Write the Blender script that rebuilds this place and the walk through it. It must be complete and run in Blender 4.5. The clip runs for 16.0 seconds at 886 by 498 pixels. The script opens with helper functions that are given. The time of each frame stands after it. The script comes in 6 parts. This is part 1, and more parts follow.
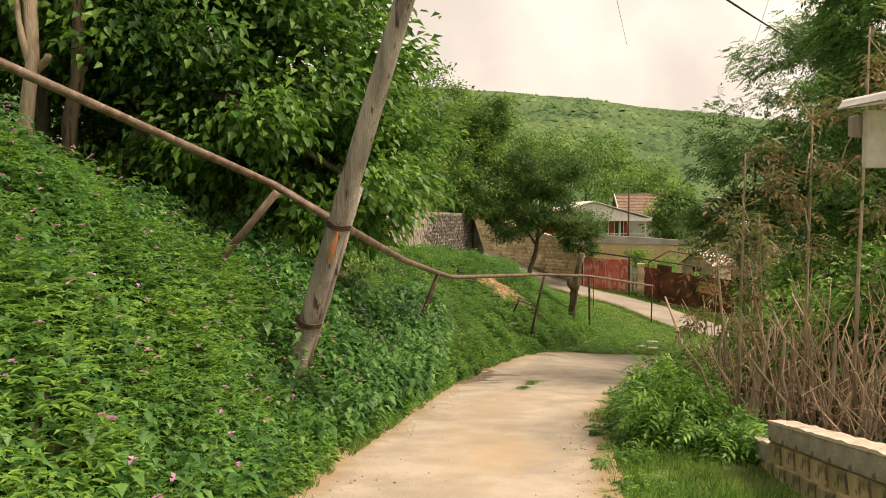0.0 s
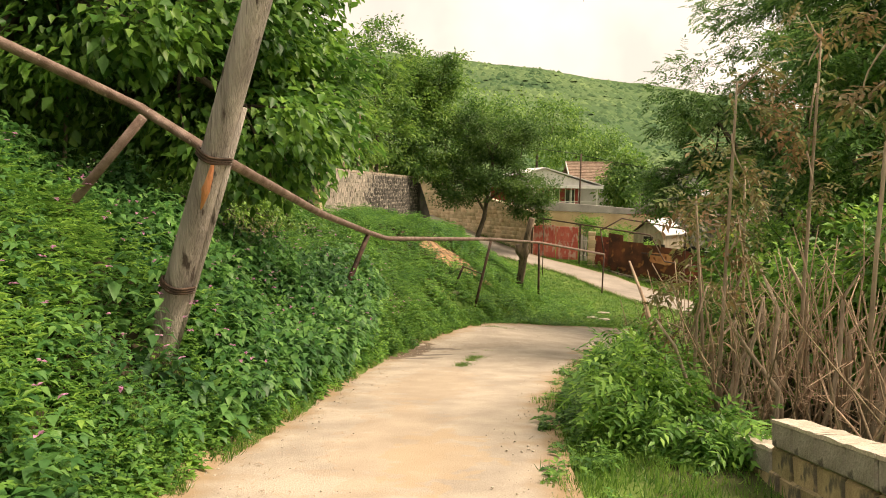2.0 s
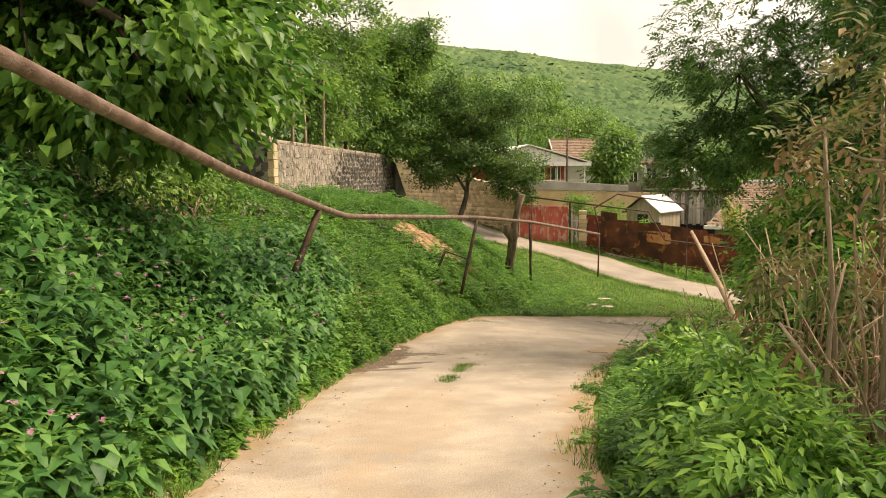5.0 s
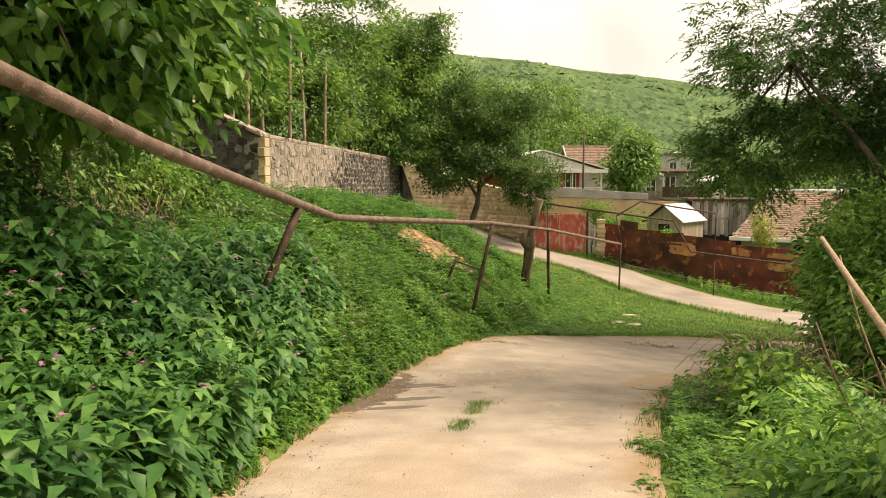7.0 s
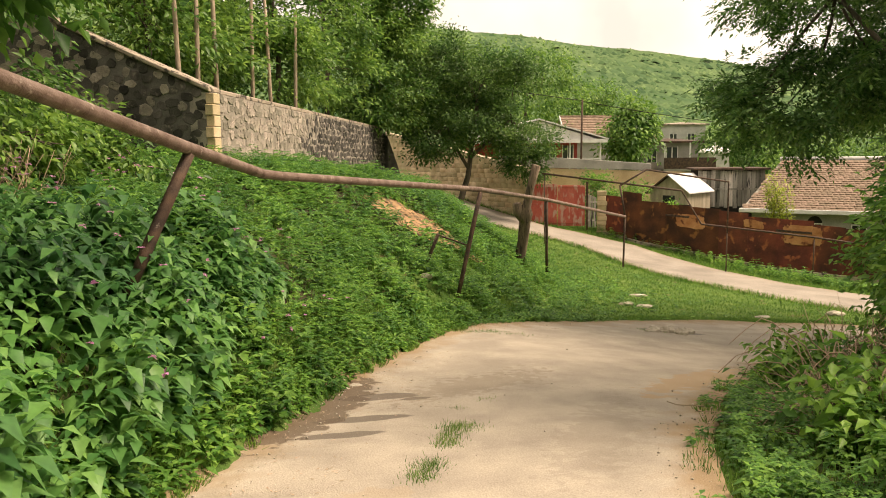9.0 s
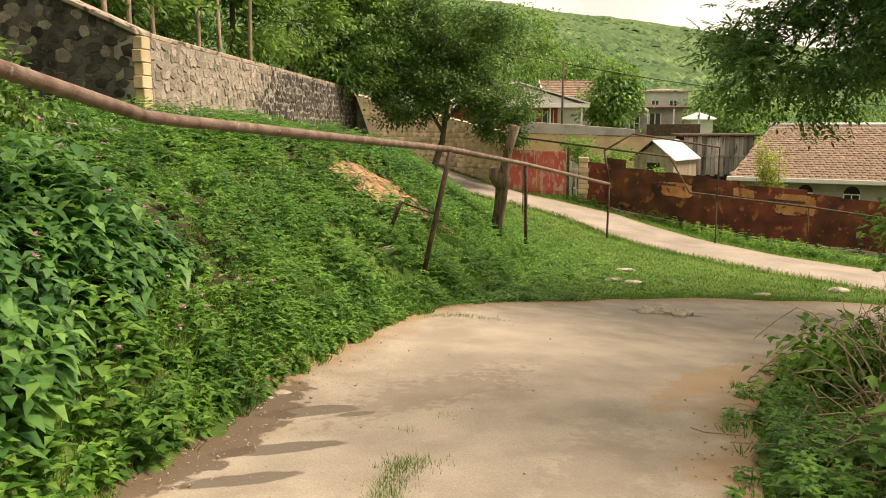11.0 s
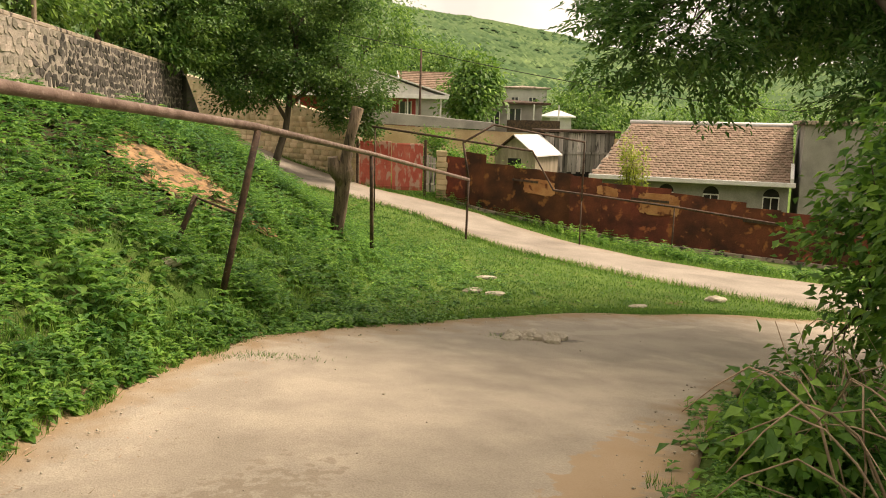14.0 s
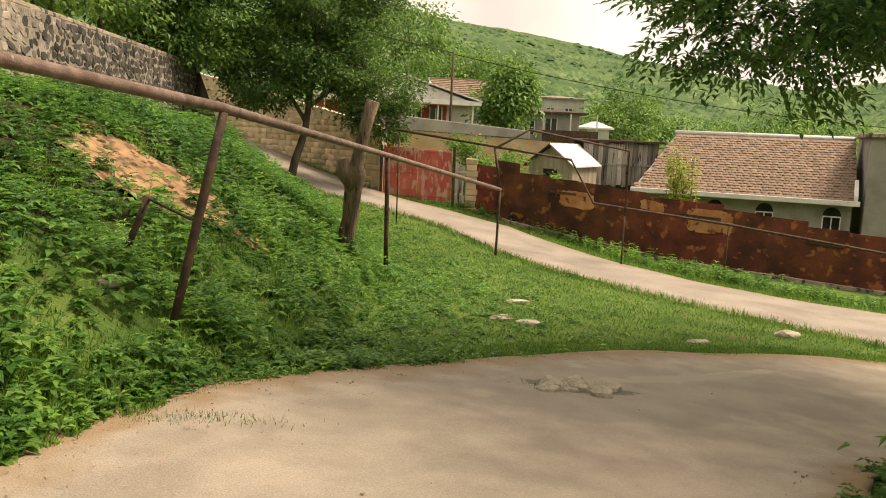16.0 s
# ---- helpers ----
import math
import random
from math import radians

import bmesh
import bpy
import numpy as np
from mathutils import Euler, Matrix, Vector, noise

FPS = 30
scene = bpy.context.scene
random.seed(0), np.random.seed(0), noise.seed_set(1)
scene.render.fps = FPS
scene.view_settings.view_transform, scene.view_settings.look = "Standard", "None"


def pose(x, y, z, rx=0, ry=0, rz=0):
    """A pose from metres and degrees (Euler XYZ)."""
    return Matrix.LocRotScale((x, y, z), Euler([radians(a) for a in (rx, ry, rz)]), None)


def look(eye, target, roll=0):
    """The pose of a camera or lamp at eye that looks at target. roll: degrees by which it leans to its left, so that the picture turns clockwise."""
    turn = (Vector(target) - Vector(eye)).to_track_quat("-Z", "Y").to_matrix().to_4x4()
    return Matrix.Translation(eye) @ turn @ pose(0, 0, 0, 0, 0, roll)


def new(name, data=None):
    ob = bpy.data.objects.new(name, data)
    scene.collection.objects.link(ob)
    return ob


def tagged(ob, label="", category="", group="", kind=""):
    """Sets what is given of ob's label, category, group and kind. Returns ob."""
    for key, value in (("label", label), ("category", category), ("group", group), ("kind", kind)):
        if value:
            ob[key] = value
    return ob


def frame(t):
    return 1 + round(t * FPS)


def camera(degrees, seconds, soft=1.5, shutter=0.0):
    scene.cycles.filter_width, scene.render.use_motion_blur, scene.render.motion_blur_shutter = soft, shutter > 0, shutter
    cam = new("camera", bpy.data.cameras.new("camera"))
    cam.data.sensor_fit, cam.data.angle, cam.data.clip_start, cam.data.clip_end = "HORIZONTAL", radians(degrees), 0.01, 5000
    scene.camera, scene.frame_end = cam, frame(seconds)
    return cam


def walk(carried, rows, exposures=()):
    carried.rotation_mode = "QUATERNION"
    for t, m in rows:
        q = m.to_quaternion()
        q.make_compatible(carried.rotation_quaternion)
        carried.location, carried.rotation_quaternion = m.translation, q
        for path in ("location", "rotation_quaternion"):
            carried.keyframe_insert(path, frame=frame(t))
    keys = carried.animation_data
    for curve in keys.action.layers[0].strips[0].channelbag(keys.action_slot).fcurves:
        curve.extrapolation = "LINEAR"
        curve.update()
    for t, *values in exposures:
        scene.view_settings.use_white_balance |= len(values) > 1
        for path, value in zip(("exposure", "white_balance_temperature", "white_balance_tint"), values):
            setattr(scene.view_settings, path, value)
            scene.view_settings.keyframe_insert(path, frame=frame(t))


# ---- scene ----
cam = camera(57.7, 16.0, soft=1.0)
PATH = [
    (0, (0.045, 0.173, 1.611), (0.04, 2.171, 1.51), -0.2),
    (0.5, (0.193, 0.664, 1.545), (0.323, 2.655, 1.409), -0.1),
    (1, (0.315, 1.173, 1.479), (0.437, 3.161, 1.295), 0.8),
    (1.5, (0.325, 1.754, 1.36), (0.449, 3.74, 1.154), 1.4),
    (2, (0.384, 2.269, 1.282), (0.503, 4.258, 1.105), 0.9),
    (2.5, (0.429, 2.796, 1.202), (0.51, 4.789, 1.051), 1.2),
    (3, (0.419, 3.43, 1.13), (0.623, 5.413, 0.963), 1.5),
    (3.5, (0.534, 3.987, 1.009), (0.761, 5.965, 0.817), 1.6),
    (4, (0.528, 4.567, 0.928), (0.746, 6.544, 0.71), 2.3),
    (4.5, (0.531, 5.174, 0.891), (0.77, 7.147, 0.67), 0.6),
    (5, (0.654, 5.725, 0.831), (0.821, 7.707, 0.623), -0.6),
    (7.5, (0.91, 8.657, 0.476), (1.042, 10.644, 0.292), 0.4),
    (8, (1.084, 9.368, 0.33), (1.153, 11.358, 0.146), 0.5),
    (8.5, (1.207, 10.03, 0.277), (1.338, 12.015, 0.069), -0.5),
    (11, (1.671, 12.557, 0.003), (1.88, 14.521, -0.313), -0.2),
    (11.5, (1.852, 12.94, -0.034), (2.244, 14.876, -0.348), -1.0),
    (12, (2.052, 13.361, -0.061), (2.517, 15.282, -0.372), -0.1),
    (12.5, (2.204, 13.877, -0.127), (2.783, 15.766, -0.435), 1.4),
    (13, (2.342, 14.27, -0.192), (2.886, 16.168, -0.508), 1.1),
    (13.5, (2.501, 14.823, -0.247), (3.009, 16.731, -0.567), 1.9),
    (14, (2.6, 15.347, -0.279), (3.144, 17.245, -0.601), 1.4),
    (14.5, (2.782, 15.863, -0.344), (3.255, 17.782, -0.655), 1.3),
    (15, (2.945, 16.384, -0.442), (3.432, 18.298, -0.758), 2.7),
    (15.5, (3.14, 16.919, -0.488), (3.68, 18.821, -0.785), 2.2),
    (16, (3.306, 17.466, -0.538), (3.776, 19.388, -0.832), 2.4),
]
walk(cam, [(t, look(eye, target, roll)) for t, eye, target, roll in PATH], [(0, 0.78, 8250, 20), (2.5, 1.04, 8250, 20), (8, 1.0, 8250, 20), (12.5, 1.06, 8250, 20), (16, 0.88, 8250, 20)])

# ---- world, sun ----
SUN_EL, SUN_AZ = 54.0, 94.0
world = bpy.data.worlds.new("world")
scene.world = world
world.use_nodes = True
wn, wl = world.node_tree.nodes, world.node_tree.links
bg = wn["Background"]
sky = wn.new("ShaderNodeTexSky")
sky.sky_type, sky.sun_disc = "NISHITA", False
sky.sun_elevation, sky.sun_rotation = radians(SUN_EL), radians(SUN_AZ)
sky.dust_density = 4.0
gain = wn.new("ShaderNodeMix")
gain.data_type, gain.blend_type = "RGBA", "MULTIPLY"
gain.inputs["Factor"].default_value = 1.0
gain.inputs["B"].default_value = (0.11, 0.11, 0.11, 1)
wl.new(sky.outputs[0], gain.inputs["A"])
cloud = wn.new("ShaderNodeTexNoise")
cloud.inputs["Scale"].default_value, cloud.inputs["Detail"].default_value = 3.0, 5.0
coord = wn.new("ShaderNodeTexCoord")
wl.new(coord.outputs["Generated"], cloud.inputs["Vector"])
ramp = wn.new("ShaderNodeValToRGB")
ramp.color_ramp.elements[0].position, ramp.color_ramp.elements[1].position = 0.40, 0.62
ramp.color_ramp.elements[0].color, ramp.color_ramp.elements[1].color = (0.49, 0.495, 0.485, 1), (0.72, 0.73, 0.70, 1)
wl.new(cloud.outputs["Fac"], ramp.inputs[0])
cover = wn.new("ShaderNodeMix")
cover.data_type = "RGBA"
cover.inputs["Factor"].default_value = 0.9
wl.new(gain.outputs["Result"], cover.inputs["A"])
wl.new(ramp.outputs[0], cover.inputs["B"])
wl.new(cover.outputs["Result"], bg.inputs[0])
bg.inputs[1].default_value = 1.0
sun = new("sun", bpy.data.lights.new("sun", "SUN"))
sun.data.energy, sun.data.angle, sun.data.color = 2.7, radians(20), (1.0, 0.95, 0.86)
sun.rotation_euler = (radians(90 - SUN_EL), 0, radians(180 - SUN_AZ))


# ---- materials ----
def material(name, c1, c2, scale=4.0, rough=0.8, metal=0.0, bump=0.3, fine=60.0, spot=None, spot_at=0.62, island=0.0, spec=0.3, stretch=(1, 1, 1), through_light=0.0, per_object=0.0):
    """Two tones by coarse noise, fine grain over it, bump, and, where given, spots of a third tone."""
    m = bpy.data.materials.new(name)
    m.use_nodes = True
    n, l = m.node_tree.nodes, m.node_tree.links
    b = n["Principled BSDF"]
    tc = n.new("ShaderNodeTexCoord")
    mp = n.new("ShaderNodeMapping")
    mp.inputs["Scale"].default_value = stretch
    l.new(tc.outputs["Object"], mp.inputs[0])
    a = n.new("ShaderNodeTexNoise")
    a.inputs["Scale"].default_value, a.inputs["Detail"].default_value = scale, 6
    f = n.new("ShaderNodeTexNoise")
    f.inputs["Scale"].default_value, f.inputs["Detail"].default_value = fine, 4
    l.new(mp.outputs[0], a.inputs["Vector"])
    l.new(mp.outputs[0], f.inputs["Vector"])
    r = n.new("ShaderNodeValToRGB")
    r.color_ramp.elements[0].position, r.color_ramp.elements[1].position = 0.35, 0.65
    r.color_ramp.elements[0].color, r.color_ramp.elements[1].color = (*c1, 1), (*c2, 1)
    l.new(a.outputs["Fac"], r.inputs[0])
    g = n.new("ShaderNodeMix")
    g.data_type, g.blend_type = "RGBA", "OVERLAY"
    g.inputs["Factor"].default_value = 0.35
    l.new(r.outputs[0], g.inputs["A"])
    l.new(f.outputs["Fac"], g.inputs["B"])
    out = g.outputs["Result"]
    if spot:
        s = n.new("ShaderNodeTexNoise")
        s.inputs["Scale"].default_value, s.inputs["Detail"].default_value = scale * 2.3, 8
        l.new(mp.outputs[0], s.inputs["Vector"])
        sr = n.new("ShaderNodeValToRGB")
        sr.color_ramp.elements[0].position, sr.color_ramp.elements[1].position = spot_at - 0.04, spot_at + 0.04
        l.new(s.outputs["Fac"], sr.inputs[0])
        sm = n.new("ShaderNodeMix")
        sm.data_type = "RGBA"
        l.new(sr.outputs[0], sm.inputs["Factor"])
        l.new(out, sm.inputs["A"])
        sm.inputs["B"].default_value = (*spot, 1)
        out = sm.outputs["Result"]
    if island or per_object:
        if island:
            gi = n.new("ShaderNodeNewGeometry")
            rnd = gi.outputs["Random Per Island"]
        else:
            gi = n.new("ShaderNodeObjectInfo")
            rnd = gi.outputs["Random"]
        hv = n.new("ShaderNodeHueSaturation")
        mr = n.new("ShaderNodeMapRange")
        k = island or per_object
        mr.inputs["To Min"].default_value, mr.inputs["To Max"].default_value = 1 - k, 1 + k
        l.new(rnd, mr.inputs[0])
        l.new(mr.outputs[0], hv.inputs["Value"])
        mh = n.new("ShaderNodeMapRange")
        mh.inputs["To Min"].default_value, mh.inputs["To Max"].default_value = 0.5 + 0.05 * k, 0.5 - 0.05 * k
        l.new(rnd, mh.inputs[0])
        l.new(mh.outputs[0], hv.inputs["Hue"])
        l.new(out, hv.inputs["Color"])
        out = hv.outputs[0]
    l.new(out, b.inputs["Base Color"])
    b.inputs["Roughness"].default_value, b.inputs["Metallic"].default_value = rough, metal
    b.inputs["Specular IOR Level"].default_value = spec
    if bump:
        bp = n.new("ShaderNodeBump")
        bp.inputs["Strength"].default_value, bp.inputs["Distance"].default_value = bump, 0.02
        l.new(f.outputs["Fac"], bp.inputs["Height"])
        l.new(bp.outputs[0], b.inputs["Normal"])
    if through_light:
        t = n.new("ShaderNodeBsdfTranslucent")
        l.new(out, t.inputs[0])
        mx = n.new("ShaderNodeMixShader")
        mx.inputs[0].default_value = through_light
        l.new(b.outputs[0], mx.inputs[1])
        l.new(t.outputs[0], mx.inputs[2])
        l.new(mx.outputs[0], n["Material Output"].inputs[0])
    return m


def leaf_material(name, c1, c2, scale=1.5, vary=0.45, gloss=0.45):
    return material(name, c1, c2, scale, rough=gloss, bump=0, fine=25, island=vary, spec=0.35, through_light=0.42)


SOIL = material("mossy_turf", (0.06, 0.125, 0.028), (0.125, 0.195, 0.048), 1.1, rough=0.95, fine=45, bump=0.8, spec=0.1, spot=(0.15, 0.115, 0.06), spot_at=0.67)


def bare_soil(mat, c1, c2):
    """Bare dark soil in place of turf, by the ground's own cover."""
    n, l = mat.node_tree.nodes, mat.node_tree.links
    b_ = n["Principled BSDF"]
    at = n.new("ShaderNodeAttribute")
    at.attribute_name = "turf"
    nz = n.new("ShaderNodeTexNoise")
    nz.inputs["Scale"].default_value, nz.inputs["Detail"].default_value = 5.0, 6
    r = n.new("ShaderNodeValToRGB")
    r.color_ramp.elements[0].color, r.color_ramp.elements[1].color = (*c1, 1), (*c2, 1)
    l.new(nz.outputs["Fac"], r.inputs[0])
    mx = n.new("ShaderNodeMix")
    mx.data_type = "RGBA"
    l.new(at.outputs["Fac"], mx.inputs["Factor"])
    l.new(r.outputs[0], mx.inputs["A"])
    l.new(b_.inputs["Base Color"].links[0].from_socket, mx.inputs["B"])
    l.new(mx.outputs["Result"], b_.inputs["Base Color"])


bare_soil(SOIL, (0.03, 0.028, 0.016), (0.075, 0.06, 0.035))
ASPHALT = material("dusty_concrete_road", (0.335, 0.29, 0.232), (0.455, 0.395, 0.315), 1.7, rough=0.92, fine=70, bump=0.4, spec=0.2)


def stain(mat, centre, radii, turn, colour, amount=0.85, ragged=0.55, scale=3.5):
    """Adds an uneven stain with soft edges to a material, over an ellipse on the ground."""
    n, l = mat.node_tree.nodes, mat.node_tree.links
    b_ = n["Principled BSDF"]
    tc = n.new("ShaderNodeTexCoord")
    mp = n.new("ShaderNodeMapping")
    mp.vector_type = "TEXTURE"
    mp.inputs["Location"].default_value = (*centre, 0)
    mp.inputs["Rotation"].default_value = (0, 0, turn)
    mp.inputs["Scale"].default_value = (*radii, 1e6)
    l.new(tc.outputs["Object"], mp.inputs[0])
    ln = n.new("ShaderNodeVectorMath")
    ln.operation = "LENGTH"
    l.new(mp.outputs[0], ln.inputs[0])
    nz = n.new("ShaderNodeTexNoise")
    nz.inputs["Scale"].default_value, nz.inputs["Detail"].default_value = scale, 6
    l.new(tc.outputs["Object"], nz.inputs["Vector"])
    ad = n.new("ShaderNodeMath")
    ad.operation = "MULTIPLY_ADD"
    l.new(nz.outputs["Fac"], ad.inputs[0])
    ad.inputs[1].default_value = ragged * 2.4
    l.new(ln.outputs["Value"], ad.inputs[2])
    mr = n.new("ShaderNodeMapRange")
    mr.inputs["From Min"].default_value, mr.inputs["From Max"].default_value = 0.92 + ragged * 1.2, 1.08 + ragged * 1.2
    mr.inputs["To Min"].default_value, mr.inputs["To Max"].default_value = amount, 0
    l.new(ad.outputs[0], mr.inputs[0])
    mx = n.new("ShaderNodeMix")
    mx.data_type = "RGBA"
    l.new(mr.outputs[0], mx.inputs["Factor"])
    l.new(b_.inputs["Base Color"].links[0].from_socket, mx.inputs["A"])
    mx.inputs["B"].default_value = (*colour, 1)
    l.new(mx.outputs["Result"], b_.inputs["Base Color"])


def edge_dirt(mat, colour, amount):
    """Mixes loose earth in towards the two edges of a lane, with a ragged line."""
    n, l = mat.node_tree.nodes, mat.node_tree.links
    b_ = n["Principled BSDF"]
    at = n.new("ShaderNodeAttribute")
    at.attribute_name = "edge"
    nz = n.new("ShaderNodeTexNoise")
    nz.inputs["Scale"].default_value, nz.inputs["Detail"].default_value = 2.6, 9
    tc = n.new("ShaderNodeTexCoord")
    l.new(tc.outputs["Object"], nz.inputs["Vector"])
    ad = n.new("ShaderNodeMath")
    ad.operation = "MULTIPLY_ADD"
    l.new(nz.outputs["Fac"], ad.inputs[0])
    ad.inputs[1].default_value = 1.0
    l.new(at.outputs["Fac"], ad.inputs[2])
    mr = n.new("ShaderNodeMapRange")
    mr.inputs["From Min"].default_value, mr.inputs["From Max"].default_value = 0.72, 1.15
    mr.inputs["To Max"].default_value = amount
    l.new(ad.outputs[0], mr.inputs[0])
    mx = n.new("ShaderNodeMix")
    mx.data_type = "RGBA"
    l.new(mr.outputs[0], mx.inputs["Factor"])
    l.new(b_.inputs["Base Color"].links[0].from_socket, mx.inputs["A"])
    mx.inputs["B"].default_value = (*colour, 1)
    l.new(mx.outputs["Result"], b_.inputs["Base Color"])


GRAVEL_EDGE = (0.27, 0.215, 0.15)
edge_dirt(ASPHALT, (0.31, 0.22, 0.13), 0.95)
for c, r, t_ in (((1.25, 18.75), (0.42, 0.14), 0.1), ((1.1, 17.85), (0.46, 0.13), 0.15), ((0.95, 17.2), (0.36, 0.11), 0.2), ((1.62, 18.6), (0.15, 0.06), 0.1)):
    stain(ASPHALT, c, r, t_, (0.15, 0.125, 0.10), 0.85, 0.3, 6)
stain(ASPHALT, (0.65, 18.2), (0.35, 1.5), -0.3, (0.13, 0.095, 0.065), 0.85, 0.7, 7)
stain(ASPHALT, (6.6, 25.0), (0.6, 0.2), -0.3, (0.12, 0.105, 0.085), 0.9, 0.7, 5)
stain(ASPHALT, (8.6, 26.0), (2.0, 0.16), 0.4, (0.50, 0.44, 0.35), 0.8, 0.7, 3)
stain(ASPHALT, (7.8, 25.2), (2.6, 1.4), 0.3, (0.27, 0.245, 0.205), 0.35, 0.9, 1.6)
stain(ASPHALT, (5.0, 19.7), (0.28, 1.3), -0.72, (0.43, 0.30, 0.18), 0.75, 1.1, 6)
stain(ASPHALT, (2.4, 20.2), (0.9, 0.5), 0.3, (0.27, 0.225, 0.175), 0.18, 1.6, 11)
stain(ASPHALT, (0.4, 9.5), (0.5, 2.4), -0.1, (0.40, 0.30, 0.20), 0.35, 1.1, 4)
stain(ASPHALT, (0.9, 13.5), (0.6, 1.8), -0.2, (0.40, 0.30, 0.20), 0.35, 1.1, 4)
stain(ASPHALT, (2.3, 19.2), (0.35, 1.0), -0.9, (0.24, 0.19, 0.135), 0.4, 1.6, 11)
stain(ASPHALT, (0.75, 8.9), (0.4, 1.0), -0.15, (0.43, 0.32, 0.20), 0.5, 1.3, 5)
stain(ASPHALT, (3.1, 17.0), (0.3, 1.3), -0.4, (0.27, 0.225, 0.175), 0.3, 1.6, 10)
GRAVEL = material("village_road", (0.235, 0.208, 0.172), (0.335, 0.298, 0.248), 0.8, rough=0.92, fine=30, bump=0.5, spec=0.2)
edge_dirt(GRAVEL, GRAVEL_EDGE, 0.7)
NETTLE = leaf_material("nettle_leaf", (0.05, 0.165, 0.05), (0.125, 0.315, 0.075))
HERB = leaf_material("light_herb_leaf", (0.06, 0.175, 0.034), (0.15, 0.335, 0.06))
GRASS = leaf_material("grass_blade", (0.085, 0.21, 0.036), (0.18, 0.33, 0.065))
BIGLEAF = leaf_material("broad_tree_leaf", (0.038, 0.125, 0.024), (0.155, 0.34, 0.058), 0.8)
GARDENLEAF = leaf_material("garden_tree_leaf", (0.075, 0.185, 0.04), (0.19, 0.35, 0.07), 0.5)
PLUMLEAF = leaf_material("plum_leaf", (0.05, 0.13, 0.03), (0.115, 0.225, 0.05), 0.8)
ASHLEAF = leaf_material("ash_leaf", (0.065, 0.17, 0.045), (0.14, 0.29, 0.07), 0.5)
BUSHLEAF = leaf_material("bush_leaf", (0.075, 0.205, 0.036), (0.20, 0.40, 0.07), 0.8)
ELDERLEAF = leaf_material("elder_leaf", (0.10, 0.265, 0.05), (0.24, 0.47, 0.085), 0.8)
REDLEAF = leaf_material("young_reddish_leaf", (0.12, 0.20, 0.055), (0.26, 0.17, 0.085), 2.0)
# both hill greens are pulled towards blue-grey, distance haze mixed into the colour
HILLGREEN = material("wooded_hill", (0.06, 0.115, 0.05), (0.11, 0.17, 0.07), 0.03, rough=0.95, fine=0.5, bump=0, spec=0.05)
HILLWOOD = material("hill_tree_crown", (0.045, 0.095, 0.042), (0.115, 0.185, 0.075), 0.035, rough=0.95, fine=0.6, bump=0, spec=0.05, island=0.35)
STUMPBARK = material("sawn_trunk_bark", (0.095, 0.07, 0.048), (0.22, 0.165, 0.11), 7, rough=0.95, fine=50, bump=1.0, stretch=(1, 1, 0.16), spot=(0.05, 0.038, 0.028), spot_at=0.6)
BARK = material("bark", (0.06, 0.048, 0.036), (0.14, 0.11, 0.085), 5, rough=0.95, fine=40, bump=1.0, stretch=(1, 1, 0.25))
PALEBARK = material("pale_bark", (0.27, 0.21, 0.15), (0.42, 0.335, 0.245), 5, rough=0.95, fine=40, bump=0.9, stretch=(1, 1, 0.2))
POLEWOOD = material("weathered_pole_wood", (0.18, 0.16, 0.138), (0.39, 0.35, 0.30), 6, rough=0.9, fine=70, bump=1.0, stretch=(1, 1, 0.08), spot=(0.07, 0.055, 0.045), spot_at=0.63)
RAWWOOD = material("torn_fresh_wood", (0.42, 0.16, 0.07), (0.55, 0.26, 0.12), 12, rough=0.9, fine=60, stretch=(1, 1, 0.2))
RUSTPIPE = material("rusty_painted_pipe", (0.135, 0.088, 0.066), (0.25, 0.18, 0.145), 7, rough=0.65, metal=0.25, fine=80, bump=0.4, spot=(0.34, 0.27, 0.22), spot_at=0.66)
DARKIRON = material("dark_rusty_iron", (0.05, 0.035, 0.028), (0.12, 0.075, 0.05), 9, rough=0.75, metal=0.3, fine=90, spot=(0.3, 0.26, 0.22), spot_at=0.7)
DRY = material("dry_stalk", (0.28, 0.20, 0.135), (0.45, 0.34, 0.23), 4, rough=0.95, fine=40, bump=0.5, island=0.35)
RUBBLE = material("grey_rubble_stone", (0.20, 0.175, 0.14), (0.38, 0.335, 0.27), 4, rough=0.95, fine=40, bump=0.7, spot=(0.08, 0.07, 0.06), spot_at=0.64, per_object=0.4)
RUBBLE_JOINED = material("grey_rubble_stone_far", (0.20, 0.175, 0.14), (0.38, 0.335, 0.27), 4, rough=0.95, fine=40, bump=0.7, spot=(0.08, 0.07, 0.06), spot_at=0.64, island=0.4)
MORTAR = material("old_mortar", (0.22, 0.195, 0.16), (0.36, 0.32, 0.265), 3, rough=0.95, fine=50, bump=0.6)
COPING = material("concrete_coping", (0.27, 0.22, 0.17), (0.42, 0.35, 0.27), 2, rough=0.9, fine=50, spot=(0.07, 0.06, 0.05), spot_at=0.57)
LIMESTONE = material("yellow_limestone_block", (0.45, 0.345, 0.20), (0.60, 0.48, 0.31), 2, rough=0.92, fine=40, bump=0.5, per_object=0.22)
LIMESTONE_JOINED = material("yellow_limestone_block_far", (0.45, 0.345, 0.20), (0.60, 0.48, 0.31), 2, rough=0.92, fine=40, bump=0.5, island=0.22)
BLOCKOLD = material("weathered_limestone_block", (0.29, 0.215, 0.125), (0.48, 0.37, 0.22), 2.2, rough=0.95, fine=40, bump=0.7, spot=(0.14, 0.12, 0.09), spot_at=0.6, per_object=0.3)
